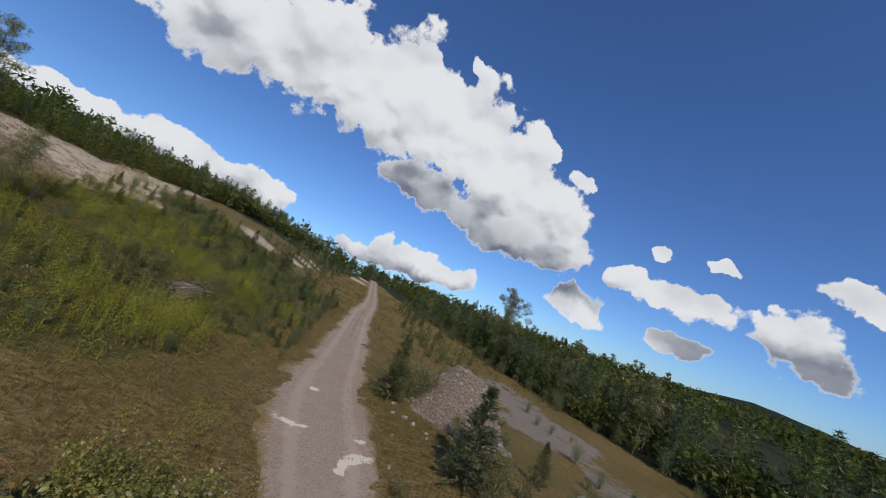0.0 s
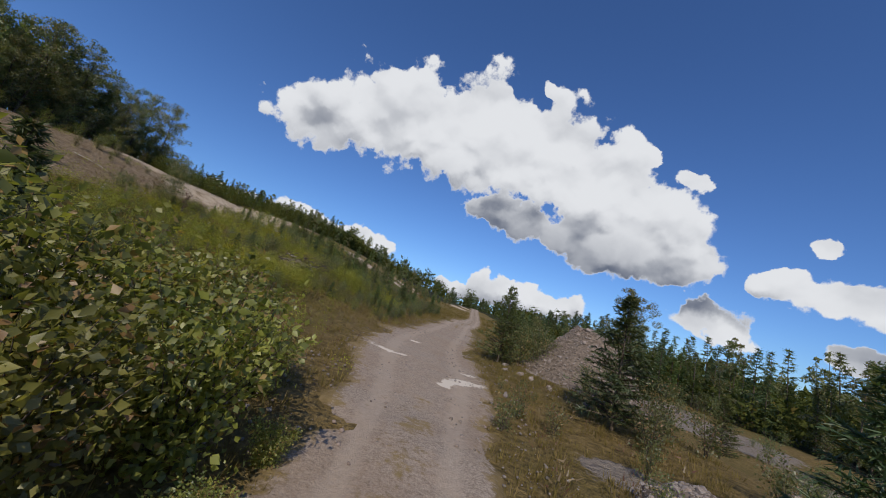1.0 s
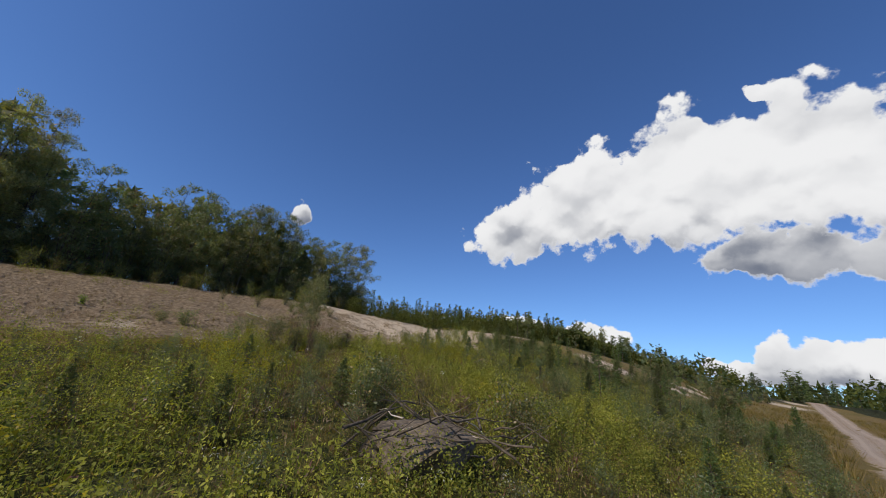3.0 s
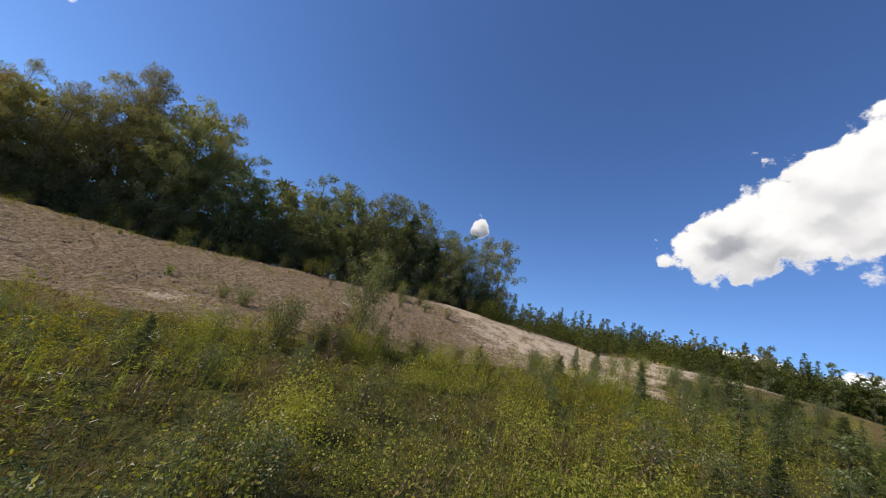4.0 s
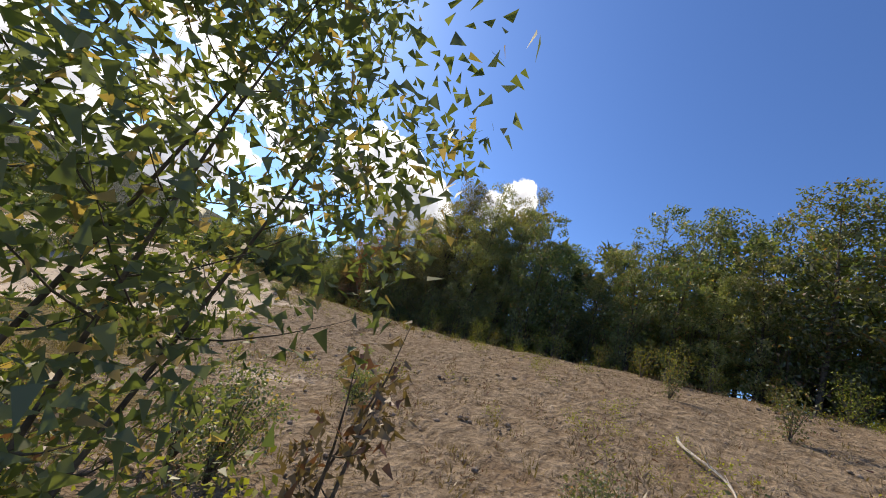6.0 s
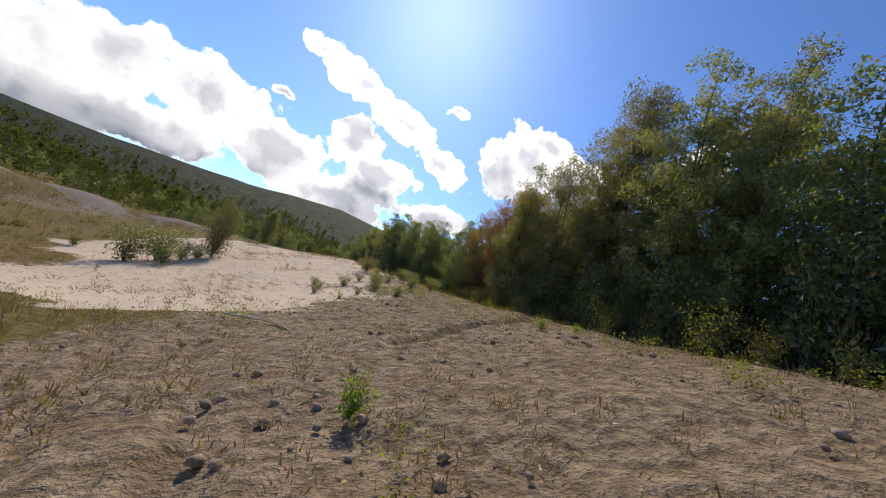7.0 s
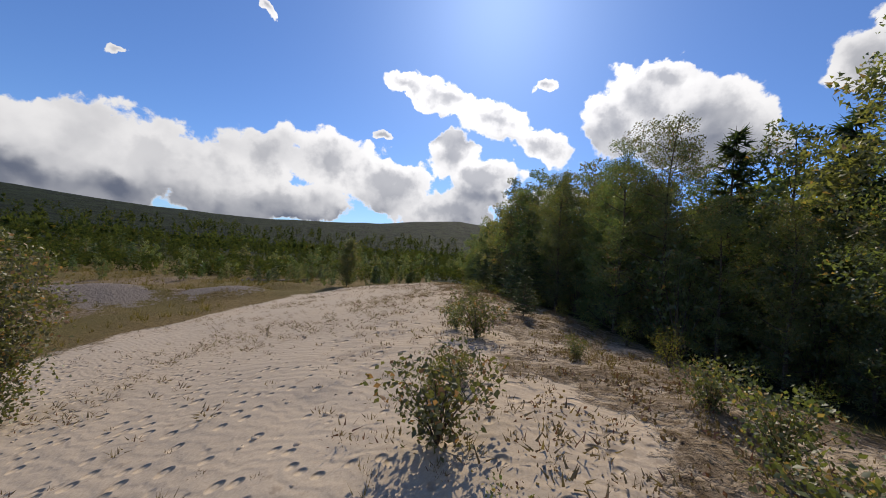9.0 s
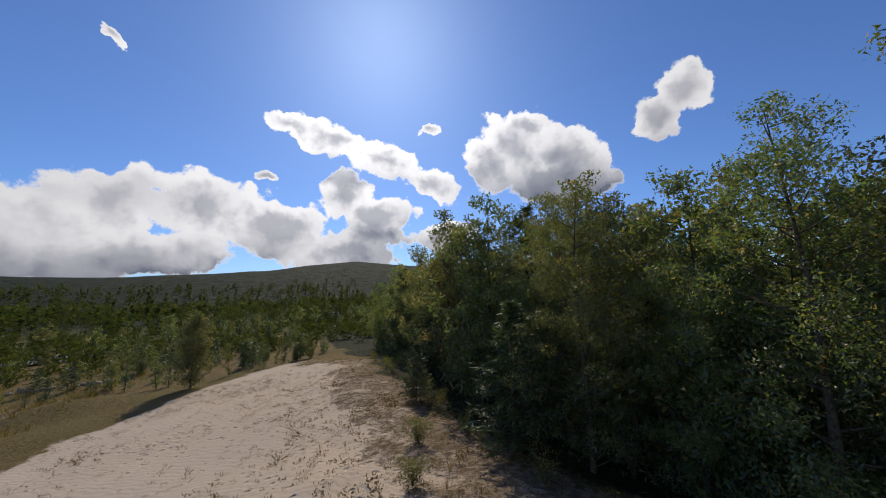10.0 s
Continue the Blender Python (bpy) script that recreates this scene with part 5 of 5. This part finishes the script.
def boulders():
    rng = np.random.RandomState(29)
    spots = [(9.6, 18.7, .22), (9.0, 19.1, .15), (10.4, 17.2, .17), (9.9, 18.0, .12), (10.2, 16.6, .1), (8.2, 16.4, .09), (11.2, 15.6, .13), (7.8, 18.4, .07), (11.8, 14.2, .15), (24, 12, .4), (26.5, 10.5, .35),
             (30.5, 14, .4), (22.5, 17, .3), (7.2, 13.4, .12), (9.4, 20.4, .2)]
    spots += [(-13.5 + k * .85 + rng.uniform(-.2, .2), -57.4 - .25 * k + rng.uniform(-.3, .3), rng.uniform(.28, .45)) for k in range(13)]
    for x, y, s in spots:
        ob = tagged(new("boulder", STONES[rng.randint(len(STONES))]), "weathered grey boulder lying on the pit ground", "boulder", "boulders about the pit")
        ob.matrix_basis = pose(x, y, float(ground(x, y)) + s * .2, rng.uniform(-20, 20), rng.uniform(-20, 20), rng.uniform(0, 360)) @ Matrix.Diagonal((s, s * rng.uniform(.7, 1), s, 1))


def brush_heap():
    """Dead branches and roots thrown together on the meadow slope."""
    rng = np.random.RandomState(37)
    cx, cy = -3.5, 24.7
    thing = empty("brush_heap", cx, cy, float(ground(cx, cy)))
    for _ in range(64):
        a, e, l = rng.uniform(0, 6.28), rng.uniform(-.1, .7), rng.uniform(.7, 2.1)
        q = np.linspace(-.5, .5, 5)[:, None]
        d = np.array([math.cos(a) * math.cos(e), math.sin(a) * math.cos(e), math.sin(e)])
        p = np.append(rng.normal(size=2) * .75, rng.uniform(.2, 1.1)) + q * d * l + rng.normal(size=(5, 3)) * .03
        v, f = tube(p, .022 * rng.uniform(.5, 1.4) * (1.1 - np.linspace(0, 1, 5)), 5)
        part("branch", mesh("branch", v, f), DEAD_WOOD if rng.uniform() < .12 else BARK_DARK, thing)
    clot = STONES[1].copy()
    clot.materials[0] = BARK_DARK
    rock = new("root_plate", clot)
    rock.parent = thing
    rock.matrix_basis = pose(-.1, 0, .3, 10, 0, 30) @ Matrix.Diagonal((1.2, .9, .8, 1))
    tagged(thing, "heap of dead branches and roots among tall weeds", "brush heap")


def dead_branch(ax, ay, bx, by, thick, label):
    """A bent dry branch lying on the ground from a to b, with two side twigs."""
    q = np.linspace(0, 1, 9)[:, None]
    xy = np.array([ax, ay]) + q * np.array([bx - ax, by - ay]) + .05 * np.sin(q * 7) * np.array([by - ay, ax - bx])
    z = ground(xy[:, 0], xy[:, 1]) + .10 + .05 * np.sin(q[:, 0] * 5)
    p = np.concatenate([xy, z[:, None]], 1)
    thing = empty("dead_branch", *p[0])
    v, f = tube(p - p[0], thick * (1.1 - .75 * q[:, 0]), 7)
    part("stem", smooth(mesh("stem", v, f)), DEAD_WOOD, thing)
    for k, reach in ((4, (.25, -.2, .28)), (6, (-.2, -.12, .18))):
        twig = np.stack([p[k] - p[0] + t * np.array(reach) for t in np.linspace(0, 1, 4)])
        v, f = tube(twig, [thick * .4, thick * .3, thick * .2, thick * .1], 5)
        part("twig", smooth(mesh("twig", v, f)), DEAD_WOOD, thing)
    tagged(thing, label, "branch")


def pond():
    m, n, out = material("still_water")
    p = n.add("ShaderNodeBsdfPrincipled")
    p.inputs["Base Color"].default_value = (0.03, 0.035, 0.03, 1)
    p.inputs["Roughness"].default_value = 0.06
    p.inputs["IOR"].default_value = 1.33
    b_ = n.add("ShaderNodeBump")
    b_.inputs["Strength"].default_value, b_.inputs["Distance"].default_value = 0.1, 0.02
    n.link(n.noise(n.add("ShaderNodeTexCoord").outputs["Object"], 3.0, 3.0)[0], b_.inputs["Height"])
    n.link(b_.outputs[0], p.inputs["Normal"])
    n.link(p.outputs[0], out)
    for cx, cy, rx, ry in ((12, -97, 9, 9), (8, -165, 7, 16)):
        a = np.linspace(0, 2 * np.pi, 48, endpoint=False)
        r = 1 + .2 * np.sin(a * 2 + 1) + .12 * np.sin(a * 5)
        x, y = cx + rx * r * np.cos(a), cy + ry * r * np.sin(a)
        level = float(ground(x, y).max()) + .06
        v = np.concatenate([[[cx, cy, level]], np.stack([x, y, 0 * x + level], -1)])
        k = np.arange(48)
        tagged(new("water", mesh("water", v, np.stack([0 * k, 1 + k, 1 + (k + 1) % 48], -1))), "still shallow pond on the pit floor", "pond", "", "structure").data.materials.append(m)


# ---- ground cover, too many to count ----
def sow(rng, n, x0, x1, y0, y1, chance):
    """Random places, kept with the given chance."""
    x, y = rng.uniform(x0, x1, n), rng.uniform(y0, y1, n)
    k = rng.uniform(0, 1, n) < chance(x, y)
    return x[k], y[k]


def clump(rng, n, r, h, leaf, long=1.6, up=0.8):
    at = shell(rng, n, (0, 0, h * .5), (r, r, h * .55), .3)
    at = at[at[:, 2] > 0]
    axis = at * np.array([1, 1, 0]) / r * .8 + np.array([0, 0, up])
    if long > 2:
        return leaves(rng, at, leaf, .4, long, axis)
    return leaves(rng, at, leaf, .4, long, kite=True, out=(at - [0, 0, h * .4]) / np.array([r, r, h * .55]))


def tuft(rng, n, r, h):
    a, l = rng.uniform(0, 6.28, n), rng.uniform(.5, 1, n) * h
    lean = rng.uniform(.1, .8, n)
    foot = np.stack([np.cos(a), np.sin(a), 0 * a], -1) * (rng.uniform(0, r, n))[:, None]
    tip = foot + np.stack([np.cos(a) * lean * l, np.sin(a) * lean * l, l], -1)
    across = np.stack([-np.sin(a), np.cos(a), 0 * a], -1) * .009
    v = np.stack([foot - across, foot + across, tip], 1).reshape(-1, 3)
    return v, np.arange(n * 3).reshape(-1, 3)


def rod(rng, n, h, leaf):
    """A leafy upright stem."""
    z = rng.uniform(.08, .95, n) * h
    a = rng.uniform(0, 6.28, n)
    axis = np.stack([np.cos(a), np.sin(a), .5 + 0 * a], -1)
    at = np.stack([np.cos(a) * .02, np.sin(a) * .02, z], -1)
    v, f = leaves(rng, at, leaf, .6, 3.2, axis)
    sv, sf = np.array([[-.008, 0, 0], [.008, 0, 0], [0, 0, h]]), np.array([[0, 1, 2]])
    return join([(v, f), (sv, sf)])


def lay(name, pieces, skin, label, category):
    v, f = join(pieces)
    return whole(name, mesh(name, v, f), skin, label, category, "stuff")


def meadow():
    rng = np.random.RandomState(51)
    drive = lambda x, y: soft(off_line(x, y, TRACK) - np.interp(y, [9, 13], [0, .9]), .95, 2.0) * (1 - .93 * bump(x, y, 2.4, 17.6, 2.4, 2.8))
    patch = lambda x, y, s, k: soft(noise2(x + 31 * k, y - 17 * k, s) + .6 * noise2(x, y + 40 * k, s * .4), -.15, .3)
    lush = lambda x, y: np.clip(cover(x, y)["lush"], 0, 1) * drive(x, y)
    close = lambda x, y: .22 + .78 * soft(off_line(x, y, [(2, 14), (-2, 24), (-9, 33), (-15, 35), (-22, 31)]), 14, 5)

    def strew(tmpl, x, y, a, b, sink=.03, squash=None):
        return scatter(tmpl, x, y, ground(x, y) - sink, rng.uniform(0, 6.28, len(x)), rng.uniform(a, b, len(x)), squash)

    # goldenrod
    stems = [rod(rng, 20, .85, .034) for _ in range(3)]
    plumes = []
    for _ in range(3):
        at = np.stack([rng.normal(size=20) * .07, rng.normal(size=20) * .07, .72 + rng.uniform(0, .24, 20)], -1)
        plumes.append(leaves(rng, at, .045, .5, 1.3))
    green, gold = [], []
    for st, pl in zip(stems, plumes):
        x, y = sow(rng, 6500, -24, 6, 12, 58, lambda x, y: lush(x, y) * patch(x, y, 4.0, 1) * close(x, y) * .75)
        turn, size = rng.uniform(0, 6.28, len(x)), rng.uniform(.6, 1.15, len(x))
        z = ground(x, y) - .03
        green.append(scatter(st, x, y, z, turn, size))
        k = noise2(x + 7, y, 3.0) + .5 * noise2(x, y, .9) > .17
        gold.append(scatter(pl, x[k], y[k], z[k], turn[k], size[k]))
    lay("goldenrod_stems", green, LEAF_WEED, "dense leafy goldenrod stems across the meadow slope", "wildflowers")
    lay("goldenrod_plumes", gold, FLOWER_GOLD, "yellow goldenrod plumes over the meadow", "wildflowers")
    # broad-leaved weeds
    bits = []
    for tall, wide, count, many, low, high in ((.38, .28, 55, 7500, -.9, .4), (.68, .34, 130, 8600, .1, .8), (1.05, .42, 260, 9500, .45, 1.7)):
        tmpl = clump(rng, count, wide, tall, .028, 1.6)
        x, y = sow(rng, many, -26, 6, 10, 60, lambda x, y: (lush(x, y) * close(x, y) + .10 * drive(x, y) * (cover(x, y)["soil"] < .2) * (cover(x, y)["sand"] < .2)) * (.3 + .7 * patch(x, y, 3.0, 2)))
        big = soft(noise2(x, y, 2.2) + .5 * noise2(x, y, .8), -.2, .4)
        k = (big > low) & (big < high)
        x, y = x[k], y[k]
        bits.append(scatter(tmpl, x, y, ground(x, y) - .03, rng.uniform(0, 6.28, len(x)), rng.uniform(.55, 1.35, len(x))))
    tmpl = clump(rng, 60, .28, .34, .026, 1.6)
    bits.append(strew(tmpl, *sow(rng, 1900, -35, -18, 10, 44, lambda x, y: np.clip(cover(x, y)["soil"], 0, 1) * soft(noise2(x + 3, y, 4.0) + .7 * noise2(x, y, 1.2), .02, .3) * .7), .4, 1.5))
    lay("green_weeds", bits, LEAF_WEED, "dense green broad-leaved weeds on the meadow slope", "weeds")
    # dry and brown growth
    bits = []
    for k in range(2):
        tmpl = clump(rng, 36, .26, .5, .03, 3.4, 1.2)
        bits.append(strew(tmpl, *sow(rng, 4200, -27, 14, 2, 60, lambda x, y: drive(x, y) * (cover(x, y)["sand"] < .25) * (cover(x, y)["grey"] < .4) * (.12 + .5 * patch(x, y, 3.5, 3) * (.3 + lush(x, y))) * close(x, y)), .5, 1.2))
    tmpl = clump(rng, 14, .16, .2, .02, 3.4, 1.0)
    bits.append(strew(tmpl, *sow(rng, 9000, -37, -12, -30, 44, lambda x, y: .05 + .7 * np.clip(cover(x, y)["soil"], 0, 1)), .5, 1.3))
    tmpl = clump(rng, 22, .15, .12, .03, 1.6, .5)
    bits.append(strew(tmpl, *sow(rng, 5200, -39, -29, -30, 9, lambda x, y: .8 * soft(x, -31, -35) * soft(noise2(x, y, 1.4) + .6 * noise2(x, y, .5), -.1, .25)), .5, 1.5))
    lay("dry_weeds", bits, LEAF_DRY, "dry brown weeds among the grass and on bare soil", "weeds")
    # grass
    bits = []
    for k in range(3):
        tmpl = tuft(rng, 15, .2, .24)
        turf = lambda x, y: drive(x, y) * (cover(x, y)["sand"] < .3) * (cover(x, y)["grey"] < .5) * np.where(cover(x, y)["soil"] > .4, .12, 1) * (.35 + .65 * close(x, y))
        bits.append(strew(tmpl, *sow(rng, 7600, -24, 14, -6, 50, turf), .45, 1.25))
    tmpl = tuft(rng, 11, .12, .22)
    bits.append(strew(tmpl, *sow(rng, 5200, -38, -15, -20, 42, lambda x, y: .02 + .2 * np.clip(cover(x, y)["soil"], 0, 1)), .3, .9))
    bits.append(strew(tmpl, *sow(rng, 1500, -39, -35, -40, 42, lambda x, y: .5 + 0 * x), .4, 1.0))
    bits.append(strew(tmpl, *sow(rng, 4200, -17, 40, -70, -4, lambda x, y: .75 * (cover(x, y)["sand"] < .3) * (cover(x, y)["grey"] < .5) * (.3 + .7 * patch(x, y, 6.0, 5))), 1.5, 3.4))
    bits.append(strew(tmpl, *sow(rng, 5200, 5, 46, 40, 135, lambda x, y: drive(x, y) * (cover(x, y)["sand"] < .3) * (.35 + .65 * patch(x, y, 6.0, 6))), 1.4, 3.2))
    lay("grass", bits, LEAF_GRASS, "dry yellow-green grass tufts over the pit", "grass")
    # white flowers
    at = np.stack([rng.normal(size=16) * .07, rng.normal(size=16) * .07, .62 + rng.uniform(0, .1, 16)], -1)
    bits = [strew(leaves(rng, at, .03, .7, 1.2), *sow(rng, 260, -20, 3, 16, 45, lambda x, y: lush(x, y) * .5), .7, 1.2)]
    lay("white_flowers", bits, FLOWER_WHITE, "scattered white flower heads in the meadow", "wildflowers")


def litter():
    """Dead stalks and clods on the sand and the bare slope, pebbles on the track."""
    rng = np.random.RandomState(61)
    stalk = clump(rng, 9, .10, .16, .022, 4.0, 1.0)
    x, y = sow(rng, 6500, -36, -15, -40, 20, lambda x, y: np.clip(cover(x, y)["sand"], 0, 1) * (.10 + .9 * soft(noise2(x, y, 3.2) + .5 * noise2(x, y, 1.1), .02, .3)))
    lay("dead_stalks", [scatter(stalk, x, y, ground(x, y) - .01, rng.uniform(0, 6.28, len(x)), rng.uniform(.5, 1.7, len(x)))], LEAF_DRY, "dead stalks and sprouting plants on the sand", "weeds")
    bm = bmesh.new()
    bmesh.ops.create_icosphere(bm, subdivisions=1, radius=1.0)
    bm.verts.ensure_lookup_table()
    v = np.array([w.co[:] for w in bm.verts])
    f = np.array([[w.index for w in face.verts] for face in bm.faces])
    bm.free()
    v = v * rng.uniform(.7, 1.15, (len(v), 1)) * np.array([1, .8, .6])
    x, y = sow(rng, 9000, -36, -17, 2, 42, lambda x, y: .75 * np.clip(cover(x, y)["soil"], 0, 1) * soft(noise2(x, y, 1.6), -.25, .25))
    s = .02 + .09 * rng.uniform(0, 1, len(x)) ** 3
    lay("soil_clods", [scatter((v, f), x, y, ground(x, y), rng.uniform(0, 6.28, len(x)), s)], CLOD, "crumbled brown clods on the bare slope", "soil")
    x, y = sow(rng, 5200, -35, -20, -32, 16, lambda x, y: .5 * np.clip(cover(x, y)["sand"], 0, 1) * soft(noise2(x + 5, y, 2.4) + .5 * noise2(x, y, .8), -.05, .3))
    s = .03 + .06 * rng.uniform(0, 1, len(x)) ** 2
    lay("sand_lumps", [scatter((v, f), x, y, ground(x, y) - .01, rng.uniform(0, 6.28, len(x)), s)], SAND_LUMP, "trodden lumps and footprint rims in the sand", "sand")
    x, y = sow(rng, 16000, -2, 16, -2, 40, lambda x, y: np.maximum(.9 * (off_line(x, y, TRACK) < 3.0) * soft(noise2(x, y, 1.2) + .15 * off_line(x, y, TRACK), -.1, .35), .3 * (bump(x, y, 10.5, 18, 3, 3) > .3)))
    s = .012 + .05 * rng.uniform(0, 1, len(x)) ** 4
    lay("pebbles", [scatter((v, f), x, y, ground(x, y) + .04, rng.uniform(0, 6.28, len(x)), s)], STONE, "loose pebbles on the gravel track", "pebbles")


CLOD = plain_material("brown_clods", (0.16, 0.115, 0.078), (0.33, 0.265, 0.2), 20.0, 0.95, 0.3, 0.01)
young_growth()
boulders()
brush_heap()
dead_branch(-26.2, 33.6, -23.9, 34.6, .034, "bleached dead branch lying on the bare slope")
dead_branch(-24.0, 17.1, -25.7, 19.7, .03, "long pale dry branch lying on sandy soil")
pond()
meadow()
litter()
heap("spoil_mound", 14.6, 21.3, 3.6, 3.4, 3.1, 295, .17, "tall heap of broken grey-brown stone beside the track", 3)
heap("rubble_mound", 9.1, 8.4, 1.0, .8, .5, 70, .1, "small pale heap of rubble in dry weeds", 8)
